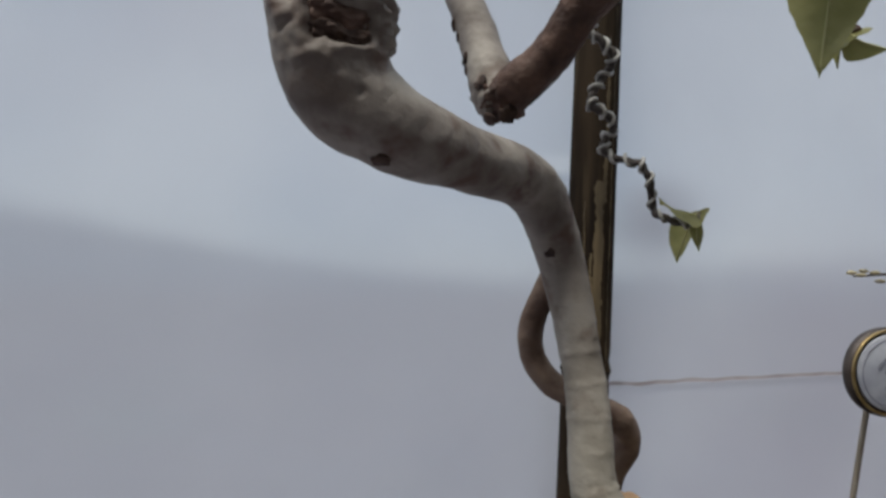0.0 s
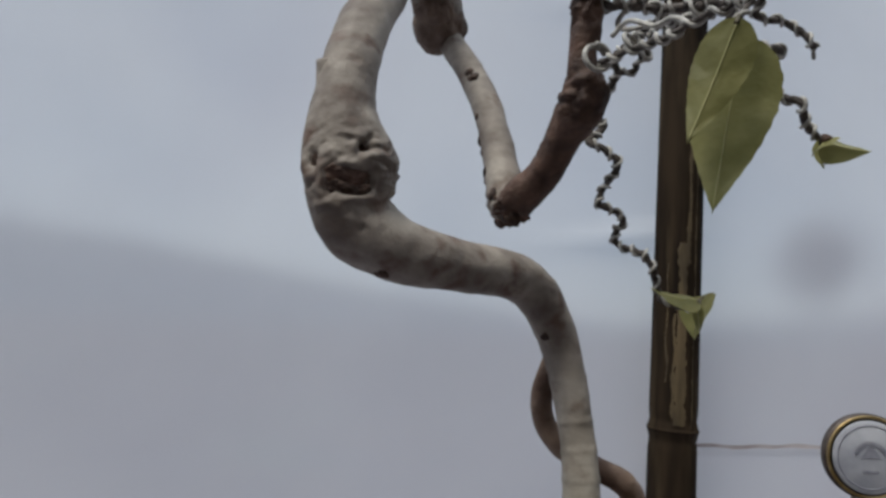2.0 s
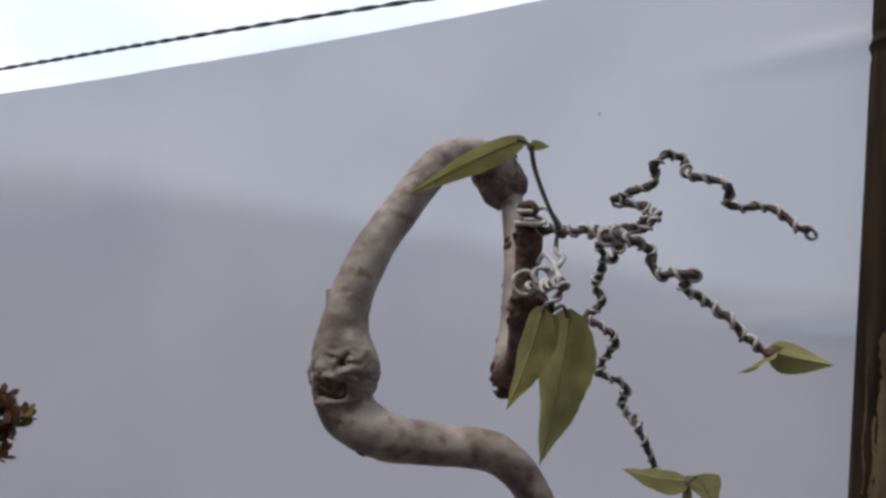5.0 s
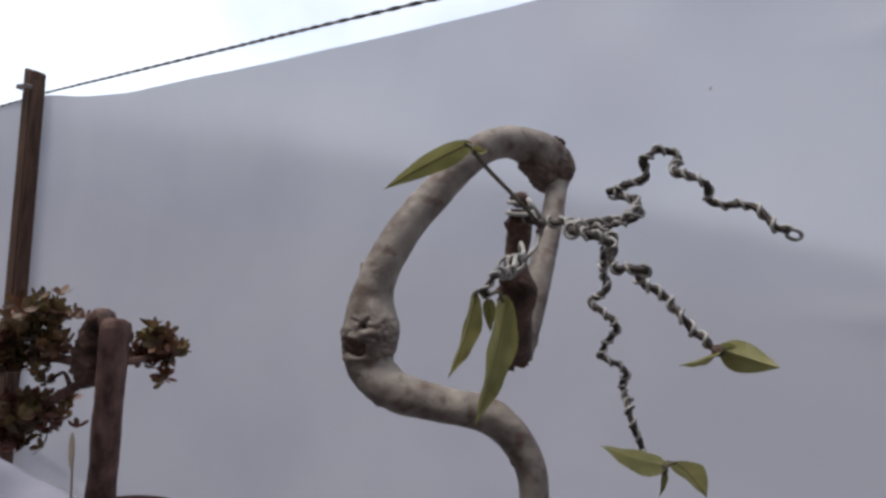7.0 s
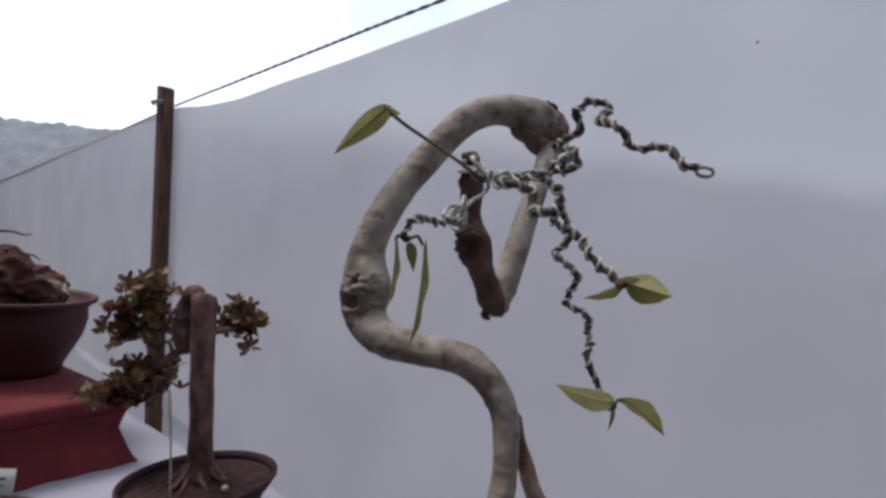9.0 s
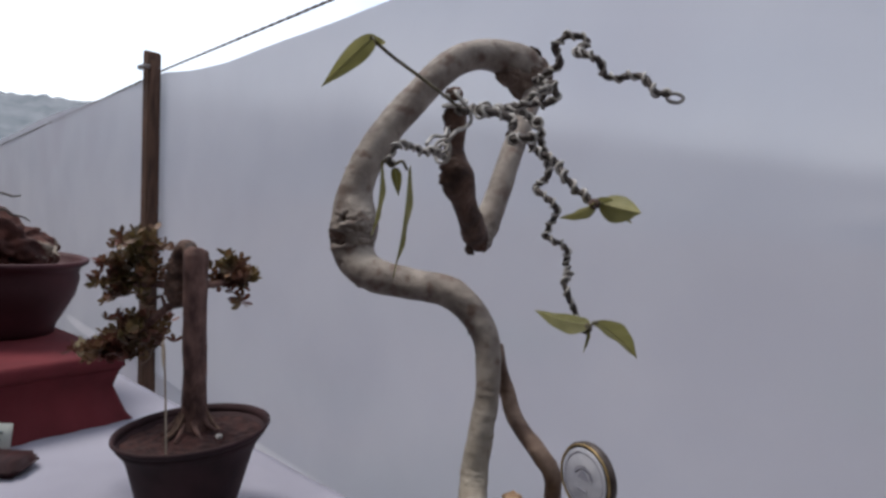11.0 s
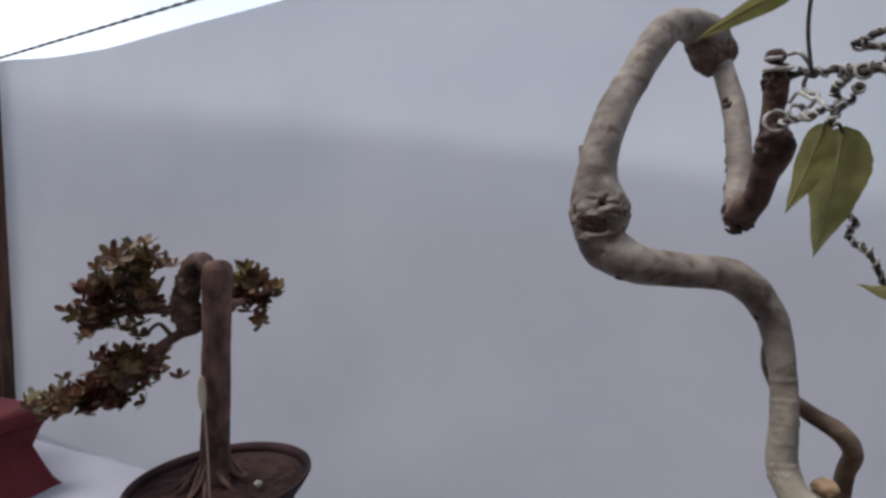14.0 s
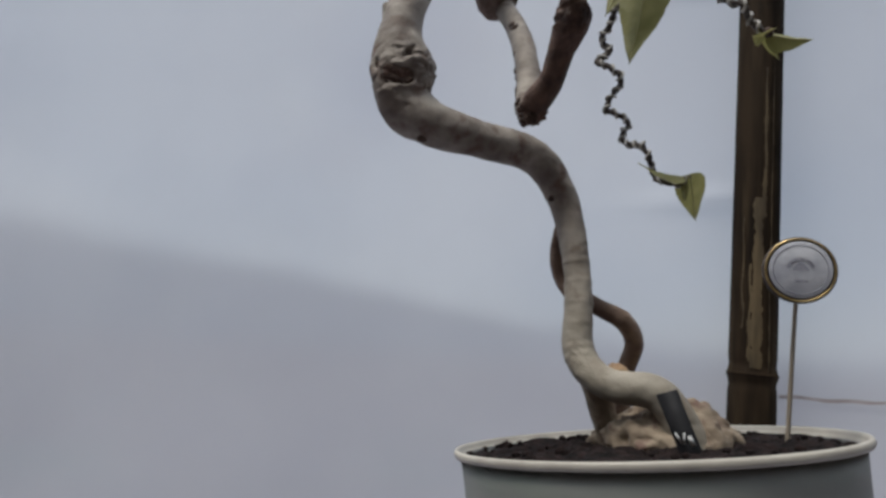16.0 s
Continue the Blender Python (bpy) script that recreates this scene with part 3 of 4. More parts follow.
# hollow lumps: brown wood, its colour darkened to stand in for shade
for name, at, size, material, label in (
        ("hollow_shade", knot_place(3.4, -16.2, 13.0), (0.0108, 0.0042, 0.0046), SCAR_AND_SHADE, "dark brown hollow in the trunk, shade put into its colour"),
        ("hollow_shade", knot_place(8.2, 1.2, 11.8), (0.0040, 0.0040, 0.0036), SCAR_AND_SHADE, ""),
        ("hollow_shade", knot_place(-11.4, -6, 8.6), (0.0022, 0.0030, 0.0042), SCAR_AND_SHADE, ""),
        ("knot_stub", knot_place(2.0, -10.6, 13.4), (0.0104, 0.0048, 0.0062), BROWN_BARK, "brown weathered stub of a cut branch")):
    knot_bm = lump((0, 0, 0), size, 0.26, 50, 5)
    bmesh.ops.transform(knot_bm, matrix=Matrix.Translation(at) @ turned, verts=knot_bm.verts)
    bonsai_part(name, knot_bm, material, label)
DOWN = [(-0.038, 0.349, 1.480, 0.010), (-0.026, 0.334, 1.459, 0.0086), (-0.009, 0.317, 1.431, 0.0088), (0.005, 0.300, 1.400, 0.0091), (0.015, 0.286, 1.366, 0.0096), (0.022, 0.272, 1.338, 0.0108), (0.024, 0.268, 1.331, 0.0075)]
bonsai_part("descending_branch", tube(DOWN, 28, 16, 0.06, 70, gnarls=(((0.022, 0.272, 1.340), 0.018, 0.006),)), PALE_BARK, "pale straight branch bent sharply down")
ARM = [(0.020, 0.272, 1.335, 0.008), (0.030, 0.263, 1.340, 0.0100), (0.041, 0.254, 1.349, 0.0088), (0.051, 0.242, 1.363, 0.0088), (0.061, 0.231, 1.379, 0.0114), (0.060, 0.227, 1.397, 0.0068), (0.062, 0.225, 1.416, 0.0076), (0.063, 0.223, 1.428, 0.0064)]
bonsai_part("rising_branch", tube(ARM, 28, 16, 0.10, 80, gnarls=(((0.060, 0.228, 1.380), 0.015, 0.009), ((0.062, 0.222, 1.420), 0.012, 0.006), ((0.022, 0.270, 1.332), 0.016, 0.007)), dents=(((0.064, 0.222, 1.382), 0.007, -0.003), ((0.055, 0.224, 1.381), 0.006, -0.002), ((0.060, 0.216, 1.428), 0.006, 0.004))), BROWN_BARK, "dark brown branch rising from the sharp bend")
LOOP = [(0.049, 0.280, 1.258, 0.0058), (0.042, 0.290, 1.238, 0.0058), (0.043, 0.297, 1.222, 0.0060), (0.052, 0.298, 1.209, 0.0062), (0.067, 0.298, 1.201, 0.0060), (0.086, 0.302, 1.191, 0.0066), (0.092, 0.311, 1.177, 0.0064), (0.086, 0.318, 1.158, 0.0062), (0.082, 0.322, 1.125, 0.0066), (0.082, 0.322, 1.098, 0.007)]
bonsai_part("looping_root", tube(LOOP, 14, 10, 0.07, 70, dents=(((0.088, 0.297, 1.194), 0.007, -0.002),)), AERIAL_BARK, "thin aerial root looping behind the trunk")
crown_bm = lump((0.118, 0.282, 1.112), (0.040, 0.032, 0.031), 0.20, 14, 6)
for v in crown_bm.verts:
    q = v.co - Vector((0.118, 0.282, 1.112))
    a = math.atan2(q.y / 0.032, q.x / 0.040)
    low = min(1, max(0, 0.75 - q.z / 0.030))
    fold = 0.12 * math.sin(7 * a + 2.5 * noise.noise((math.cos(a) * 1.5, math.sin(a) * 1.5, 4))) + 0.10 * noise.noise((math.cos(a) * 5, math.sin(a) * 5, q.z * 40)) + 0.05 * noise.noise(v.co * 260)
    grow = 1 + low * (0.10 + fold)
    v.co = Vector((0.118 + q.x * grow, 0.282 + q.y * grow, v.co.z + 0.004 * noise.noise(v.co * 70)))
bonsai_part("root_crown", crown_bm, ROOT_CROWN, "swollen pinkish-brown root mass above the soil")
for a, b, c in (((0.140, 0.31, 1.12), (0.152, 0.332, 1.110), (0.160, 0.35, 1.098)), ((0.075, 0.275, 1.150), (0.079, 0.28, 1.13), (0.083, 0.284, 1.10))):
    bonsai_part("surface_root", tube([(*a, 0.010), (*b, 0.008), (*c, 0.006)], 12, 8, 0.12, 70), ROOT_CROWN)
bonsai_part("cut_stub", lump((0.084, 0.286, 1.156), (0.0078, 0.0065, 0.0065), 0.35, 40, 3), CUT_WOOD, "orange-brown cut stub at the trunk's foot")
bonsai_part("broken_twig", tube([(-0.044, 0.189, 1.356, 0.0070), (-0.0475, 0.187, 1.368, 0.0062), (-0.0490, 0.186, 1.378, 0.0052), (-0.0497, 0.185, 1.384, 0.0046)], 12, 5, 0.15, 90), PALE_BARK)
knob_bm = lump((-0.0378, 0.3365, 1.4785), (0.0186, 0.0208, 0.0208), 0.12, 30, 5)
lump((-0.0375, 0.3210, 1.4800), (0.0140, 0.0180, 0.0130), 0.12, 30, 5, knob_bm)
bonsai_part("arch_knob", knob_bm, KNOT_BARK, "dark brown swollen knob under the arch")
bonsai_part("bend_knob", lump((0.0245, 0.2680, 1.3365), (0.0102, 0.0098, 0.0090), 0.32, 60, 5), BROWN_BARK, "dark knotted bend of the branch")
SCARS = [((-0.0200, 0.1905, 1.2890), 0.0026, 0.0022),
         ((-0.004, 0.3085, 1.421), 0.0034, 0.0036), ((-0.008, 0.3105, 1.428), 0.0026, 0.0030), ((0.006, 0.2920, 1.380), 0.0030, 0.0032), ((0.010, 0.2885, 1.372), 0.0022, 0.0024), ((0.012, 0.2810, 1.358), 0.0028, 0.0028), ((0.000, 0.2930, 1.395), 0.0018, 0.0020), ((0.006, 0.2790, 1.352), 0.0022, 0.0026),
         ((0.014, 0.2650, 1.342), 0.0030, 0.0024), ((0.026, 0.2630, 1.3275), 0.0036, 0.003), ((0.019, 0.2660, 1.326), 0.0030, 0.003), ((-0.033, 0.3390, 1.5045), 0.0055, 0.0050),
         ((0.046, 0.2625, 1.270), 0.0020, 0.0014)]
bark_lines = spline(TRUNK, 20) + spline(DOWN, 16) + spline(ARM, 16)
for place, wide, deep in SCARS:
    near = min(bark_lines, key=lambda q: (Vector(q[:3]) - Vector(place)).length - q[3])
    out = (Vector(place) - Vector(near[:3])).normalized()
    scar_bm = lump((0, 0, 0), (wide * 1.2, wide * 1.0, deep * 0.4), 0.45, place[0] * 900, 3)
    bmesh.ops.transform(scar_bm, matrix=Matrix.Translation(Vector(near[:3]) + out * (near[3] * 0.995)) @ out.to_track_quat("Z", "Y").to_matrix().to_4x4(), verts=scar_bm.verts)
    bonsai_part("bud_scar", scar_bm, SCAR_AND_SHADE)


def wired_branch(points, core=0.0022, wire=0.00095, pitch=0.0090, name="wired_branch", label="", taper=0.75, seed=0):
    """A thin crooked twig with aluminium wire wound round it."""
    rng = random.Random(seed)
    line = []
    for q in spline(points, 14):
        crook = Vector(q) * 130 + Vector((seed * 7, 0, 0))
        line.append(np.array(q) + 0.0021 * np.array(noise.noise_vector(crook)))
    n = len(line)
    core_pts = [(*(np.array(q) + [rng.uniform(-1, 1) * 0.00025 for _ in range(3)]), core * (1 + 0.35 * noise.noise(Vector(q) * 170)) * (1 - (1 - taper) * i / n)) for i, q in enumerate(line)]
    branch = bonsai_part(name, tube(core_pts, 8, 1, 0.2, 200), TWIG, label)
    helix, angle, side = [], rng.uniform(0, 6), None
    for i, q in enumerate(line):
        here = Vector(q)
        ahead = Vector(line[min(i + 1, n - 1)]) - Vector(line[max(i - 1, 0)])
        way = ahead.normalized()
        if side is None:
            side = way.orthogonal().normalized()
        side = (side - way * side.dot(way)).normalized()
        up = way.cross(side)
        r = core * (1 - (1 - taper) * i / n) + wire * 0.75
        angle += (ahead.length / 2) / pitch * 2 * math.pi * (1 + 0.5 * noise.noise(here * 60))
        helix.append((*(here + (side * math.cos(angle) + up * math.sin(angle)) * r), wire))
    bonsai_part("winding_wire", tube(helix, 6, 2), WIRE, "pale aluminium training wire", branch)
    return branch


W1 = [(0.066, 0.224, 1.424), (0.083, 0.226, 1.421), (0.096, 0.233, 1.422), (0.107, 0.268, 1.430), (0.108, 0.270, 1.441), (0.092, 0.268, 1.445), (0.111, 0.271, 1.454), (0.114, 0.265, 1.462), (0.119, 0.269, 1.470), (0.125, 0.279, 1.466),
      (0.131, 0.268, 1.456), (0.151, 0.268, 1.451), (0.149, 0.279, 1.442), (0.171, 0.289, 1.439), (0.178, 0.290, 1.431), (0.182, 0.296, 1.428)]
W2 = [(0.096, 0.232, 1.421), (0.110, 0.222, 1.420), (0.122, 0.218, 1.416), (0.127, 0.232, 1.412), (0.133, 0.230, 1.401), (0.148, 0.234, 1.401), (0.141, 0.241, 1.396), (0.150, 0.252, 1.388), (0.160, 0.249, 1.381), (0.167, 0.259, 1.372), (0.174, 0.262, 1.367)]
W3 = [(0.098, 0.238, 1.423), (0.088, 0.262, 1.424), (0.077, 0.279, 1.420), (0.078, 0.283, 1.410), (0.066, 0.297, 1.398), (0.073, 0.296, 1.387), (0.064, 0.290, 1.378), (0.080, 0.295, 1.369), (0.077, 0.302, 1.360), (0.070, 0.301, 1.345), (0.083, 0.307, 1.338), (0.081, 0.314, 1.324), (0.098, 0.302, 1.314), (0.104, 0.307, 1.294), (0.117, 0.304, 1.287), (0.1235, 0.304, 1.2885)]
W4 = [(0.069, 0.217, 1.392), (0.084, 0.204, 1.392), (0.098, 0.188, 1.391), (0.111, 0.174, 1.391), (0.118, 0.164, 1.388), (0.112, 0.166, 1.378)]
wired_branch(W1, label="long crooked twig wound with pale wire", seed=1)
wired_branch(W2, label="crooked twig wound with pale wire", seed=2)
wired_branch(W3, label="hanging crooked twig wound with pale wire", seed=3)
wired_branch(W4, 0.0014, label="short twig wound with pale wire", seed=4)
wired_branch([(0.107, 0.262, 1.430), (0.116, 0.262, 1.436), (0.122, 0.250, 1.430), (0.114, 0.240, 1.421), (0.100, 0.234, 1.420)], 0.0015, seed=5)
wired_branch([(0.078, 0.281, 1.412), (0.088, 0.276, 1.414), (0.092, 0.272, 1.419)], 0.0015, seed=6)


def wire_coil(points, thick, name="wire_coil"):
    bonsai_part(name, tube([(*p, thick) for p in points], 8, 6), WIRE)


def turns_round(centre, axis, radius, turns, rise, thick, start=0.0):
    c, ax = Vector(centre), Vector(axis).normalized()
    s = ax.orthogonal().normalized()
    u = ax.cross(s)
    k = int(turns * 10)
    wire_coil([c + (s * math.cos(start + 0.628 * i) + u * math.sin(start + 0.628 * i)) * radius + ax * (rise * i / k) for i in range(k + 1)], thick)


turns_round((0.063, 0.223, 1.424), (0.25, -0.15, 1), 0.0076, 1.4, 0.009, 0.0014, 2.0)
turns_round((0.0915, 0.2700, 1.4450), (0.55, -0.80, 0.1), 0.0036, 1.3, 0.002, 0.0010, 1.0)
turns_round((0.1095, 0.2205, 1.4170), (0.55, -0.80, 0.0), 0.0040, 1.3, 0.002, 0.0010, 2.4)
turns_round((0.0925, 0.2705, 1.4185), (0.60, -0.75, 0.1), 0.0034, 1.2, 0.002, 0.0010, 0.4)
turns_round((0.0660, 0.2170, 1.3930), (0.50, -0.85, 0.1), 0.0062, 1.2, 0.003, 0.0012, 3.0)
turns_round((0.0800, 0.2100, 1.3960), (0.70, -0.60, 0.3), 0.0046, 1.3, 0.003, 0.0011, 5.0)
wire_coil([(0.070, 0.222, 1.434), (0.078, 0.216, 1.432), (0.082, 0.222, 1.424), (0.076, 0.230, 1.417), (0.080, 0.224, 1.410), (0.090, 0.214, 1.406), (0.088, 0.208, 1.398)], 0.0013)
wire_coil([(0.073, 0.218, 1.404), (0.080, 0.212, 1.408), (0.090, 0.206, 1.402), (0.096, 0.196, 1.400), (0.102, 0.190, 1.394)], 0.0012)
wire_coil([(0.1832 + 0.0016 * math.cos(a), 0.2995 + 0.0042 * math.cos(a), 1.4280 + 0.0024 * math.sin(a)) for a in np.linspace(-2.2, 4.4, 14)], 0.0010, "wire_end_loop")
for p, r in (((0.062, 0.222, 1.434), 0.0062), ((0.091, 0.267, 1.446), 0.0032), ((0.110, 0.221, 1.417), 0.0034), ((0.092, 0.271, 1.419), 0.0032), ((0.084, 0.221, 1.420), 0.0036)):
    bonsai_part("twig_stub", lump(p, (r, r, r * 0.8), 0.25, 90, 2), TWIG if r < 0.005 else BROWN_BARK)


def leaf(base, tip, side, width, fold=0.25, curl=0.15, name="leaf", notch=False):
    """A pointed heart-shaped leaf from base to tip; side: roughly where its right half points."""
    b, t = Vector(base), Vector(tip)
    way = t - b
    length = way.length
    way.normalize()
    s = Vector(side)
    s = (s - way * s.dot(way)).normalized()
    up = s.cross(way)
    bm = bmesh.new()
    rows = []
    steps = 36
    for i in range(steps + 1):
        v = i / steps
        w = width * 0.5 * (math.sin(math.pi * min(1, v * 1.02) ** 0.62) ** 0.85) * (1 - 0.25 * v) * 1.12
        w *= 1 + 0.022 * math.sin(v * steps * 1.9)
        row = []
        for k in range(-4, 5):
            u = k / 4
            back = -0.06 * length * abs(u) * (1 - v) ** 3
            p = b + way * (v * length + back) + s * (w * u) + up * (fold * w * abs(u) + curl * length * (v - v * v) - 0.05 * length * v * v) 
            p += up * (0.02 * width * math.sin(v * 17 + abs(u) * 3) * abs(u))
            row.append(bm.verts.new(p))
        rows.append(row)
    for r0, r1 in zip(rows[:-1], rows[1:]):
        for k in range(8):
            bm.faces.new((r0[k], r0[k + 1], r1[k + 1], r1[k]))
    bmesh.ops.remove_doubles(bm, verts=bm.verts, dist=0.00002)
    blade = bonsai_part(name, bm, LEAF, "yellow-green pointed heart-shaped leaf")
    ribs = bmesh.new()
    mid = [(*(b + way * (v * length) + up * (curl * length * (v - v * v) - 0.05 * length * v * v + 0.0001)), 0.00032 * (1.1 - v)) for v in np.linspace(0, 0.97, 8)]
    tube(mid, 5, 3, bm=ribs)
    bonsai_part("leaf_vein", ribs, LEAF_VEIN, "", blade)
    return blade


def stalk(points, r=0.0009):
    bonsai_part("leaf_stalk", tube([(*p, r) for p in points], 7, 8), STEM)


stalk([(0.0835, 0.2207, 1.420), (0.091, 0.192, 1.432), (0.100, 0.167, 1.4405), (0.1065, 0.1535, 1.4455)], 0.0011)
stalk([(0.1065, 0.1535, 1.4455), (0.104, 0.152, 1.4485), (0.101, 0.151, 1.449)])
leaf((0.101, 0.152, 1.449), (0.0575, 0.133, 1.4235), (0.25, -0.45, 0.60), 0.0118, 0.3, -0.22)
leaf((0.1065, 0.1535, 1.4455), (0.1145, 0.1545, 1.4462), (0.2, -1, 0.5), 0.0065, 0.4, 0.1)
bonsai_part("leaf_bud", lump((0.1062, 0.1535, 1.4460), (0.0016, 0.0016, 0.0020), 0.3, 80, 2), STEM)
stalk([(0.112, 0.166, 1.378), (0.115, 0.171, 1.3815), (0.1165, 0.174, 1.377)])
leaf((0.1165, 0.175, 1.377), (0.1073, 0.1775, 1.3141), (1, -0.30, 0.15), 0.031, 0.14, 0.05)
stalk([(0.112, 0.166, 1.378), (0.113, 0.161, 1.381), (0.112, 0.160, 1.378)])
leaf((0.112, 0.160, 1.378), (0.0965, 0.1645, 1.3360), (1, -0.25, -0.30), 0.019, 0.22, 0.10)
leaf((0.113, 0.168, 1.377), (0.112, 0.172, 1.362), (0.5, 0.8, 0), 0.006, 0.3, 0.05)
stalk([(0.1225, 0.3045, 1.288), (0.1235, 0.304, 1.291), (0.1235, 0.303, 1.2915)])
leaf((0.1235, 0.303, 1.2915), (0.0958, 0.2800, 1.2940), (0.5, -0.5, -0.55), 0.0165, 0.3, 0.18)
stalk([(0.1235, 0.304, 1.289), (0.126, 0.307, 1.2925), (0.1275, 0.309, 1.293)])
leaf((0.1275, 0.309, 1.293), (0.1280, 0.3440, 1.2710), (0.9, 0.0, 0.4), 0.0205, 0.25, 0.14)
leaf((0.1235, 0.304, 1.288), (0.1245, 0.303, 1.273), (0.9, -0.3, 0), 0.006, 0.4, 0.05)
leaf((0.1740, 0.2650, 1.3680), (0.1980, 0.2735, 1.3640), (0.10, 0.30, 1.0), 0.0150, 0.70, 0.18)
leaf((0.1735, 0.2620, 1.3670), (0.1655, 0.2455, 1.3570), (0.7, -0.4, 0.5), 0.0135, 0.3, 0.10)
leaf((0.1735, 0.2635, 1.3690), (0.1800, 0.2830, 1.3590), (0.6, -0.2, 0.8), 0.0085, 0.3, 0.1)
bonsai_part("leaf_bud", lump((0.174, 0.261, 1.367), (0.003, 0.0035, 0.003), 0.3, 80, 2), SCAR_AND_SHADE)
bonsai_part("leaf_bud", lump((0.1235, 0.304, 1.289), (0.0025, 0.0025, 0.003), 0.3, 80, 2), STEM)

# its pot, soil, label and lid sign
pot = thing("plant_pot", "round cream-white ribbed pot with a rolled rim", "pot", at=(0.105, 0.278, TABLE_TOP))
POT_LEAN = Matrix.Rotation(radians(-8.2), 4, "Y")
rim_h = POT_CENTRE.z - TABLE_TOP
R0 = 0.1175
profile = [(0.097, 0.0)] + [(0.098 + 0.0145 * k / 40 + 0.0007 * (k % 5 == 2), rim_h * k / 40 * 0.93) for k in range(1, 41)]
profile += [(0.1136, rim_h - 0.0052), (0.1128, rim_h - 0.006), (0.1105, rim_h - 0.03)]
tip_about = Matrix.Translation((0, 0, rim_h)) @ POT_LEAN @ Matrix.Translation((0, 0, -rim_h))


def tipped(bm):
    """Lean the pot's upper part a little, keeping its foot flat on the table."""
    for v in bm.verts:
        k = min(1, max(0, v.co.z / rim_h)) ** 0.5
        v.co = v.co.lerp(tip_about @ v.co, k)
    return bm


part("pot_body", tipped(lathe(profile, 96)), POT_CREAM, pot)
part("rim", tipped(lathe([(0.1130, rim_h - 0.0048), (0.1166, rim_h - 0.0046), (R0, rim_h - 0.003), (R0, rim_h - 0.0012), (0.1168, rim_h), (0.1152, rim_h), (0.1142, rim_h - 0.0016), (0.1135, rim_h - 0.005)], 96, ring=True)), RIM_CREAM, pot, "thin beige rolled rim")
soil = thing("potting_soil", "dark crumbly potting soil filling the cream pot", "soil", kind="stuff", at=(0.105, 0.278, SOIL_TOP))


def soil_place(u, v):
    a, r = 2 * math.pi * u, 0.1136 * v
    x, y = r * math.cos(a), r * math.sin(a)
    p = POT_LEAN @ Vector((x, y, 0))
    h = 0.004 * noise.noise((x * 40, y * 40, 0)) + 0.003 * noise.noise((x * 130, y * 130, 3)) + 0.002 * noise.noise((x * 300, y * 300, 5)) + 0.004 * (1 - v)
    return p + Vector((0, 0, h))


soil_bm = sheet(np.linspace(0, 1, 121), np.linspace(0.0, 1, 44), soil_place)
bmesh.ops.remove_doubles(soil_bm, verts=soil_bm.verts, dist=0.00005)
part("soil_surface", soil_bm, SOIL, soil)
crumbs = bmesh.new()
rng = random.Random(5)
for _ in range(150):
    a, r = rng.uniform(0, 6.283), 0.108 * math.sqrt(rng.random())
    p = POT_LEAN @ Vector((r * math.cos(a), r * math.sin(a), 0.002))
    sz = rng.uniform(0.0012, 0.0034)
    lump(p, (sz, sz, sz * 0.8), 0.4, rng.uniform(5, 90), 1, crumbs)
part("soil_crumbs", crumbs, SOIL, soil)

tag = thing("plant_label", "black plastic plant label with white marks stuck in the soil", "plant label", at=(0.1480, 0.242, 1.083))
tag_m = Matrix.Translation((0, 0, 0)) @ look((0, 0, 0), (-0.05, 1, 0.30)) @ Matrix.Rotation(radians(21), 4, "Z")
tag_bm = slab((0.0112, 0.084, 0.0012), 0.0003, m=Matrix.Translation((0, 0.032, 0)))
part("label_blade", tag_bm, BLACK_TAG, tag).matrix_basis = tag_m
for bx, by, bw, bh, br in ((-0.0030, 0.0495, 0.0009, 0.006, 0.2), (-0.0004, 0.0485, 0.0009, 0.006, -0.35), (0.0026, 0.0465, 0.0022, 0.0055, 0.1)):
    part("label_mark", slab((bw, bh, 0.0003), 0.0, m=Matrix.Translation((bx, by, 0.0013)) @ Matrix.Rotation(br, 4, "Z")), TAG_INK, tag).matrix_basis = tag_m

sign = thing("lid_sign", "round gold-rimmed lid on a thin stick beside the bonsai", "sign", at=(0.180, 0.294, 1.100))
DISC = Vector((0.1878, 0.266, 1.2215)) - Vector((0.180, 0.294, 1.100))
face_m = Matrix.Translation(DISC) @ look((0, 0, 0), (-0.14, 0.98, 0.04)) @ Matrix.Scale(0.80, 4)
part("lid_cup", lathe([(0.0215, -0.003), (0.0232, -0.002), (0.0236, 0.0), (0.0236, 0.0025), (0.0222, 0.0035), (0.0206, 0.0035), (0.0200, 0.0022)], 64), DARK_RIM, sign).matrix_basis = face_m
part("gold_rim", lathe([(0.0212, 0.0036), (0.0228, 0.0036), (0.0226, 0.0046), (0.0214, 0.0046)], 64, ring=True), GOLD, sign, "gold painted lid rim").matrix_basis = face_m
part("paper_face", lathe([(0.0200, 0.0040), (0.0200, 0.0049), (0.0196, 0.0051)], 64), LID_PAPER, sign, "pale printed paper disc").matrix_basis = face_m
part("face_ring", lathe([(0.0170, 0.00512), (0.0178, 0.00512), (0.0177, 0.0053), (0.0171, 0.0053)], 64, ring=True), LID_INK, sign).matrix_basis = face_m
emblem = bmesh.new()
for k in range(14):
    a = radians(20 + k * 140 / 13)
    slab((0.0012, 0.0022, 0.0003), 0.0, emblem, None)
    for v in emblem.verts[-8:]:
        v.co = Matrix.Translation((0.0082 * math.cos(a), 0.0082 * math.sin(a) - 0.0005, 0.0052)) @ Matrix.Rotation(a - math.pi / 2, 4, "Z") @ v.co
part("emblem_arc", emblem, LID_INK, sign, smooth=False).matrix_basis = face_m
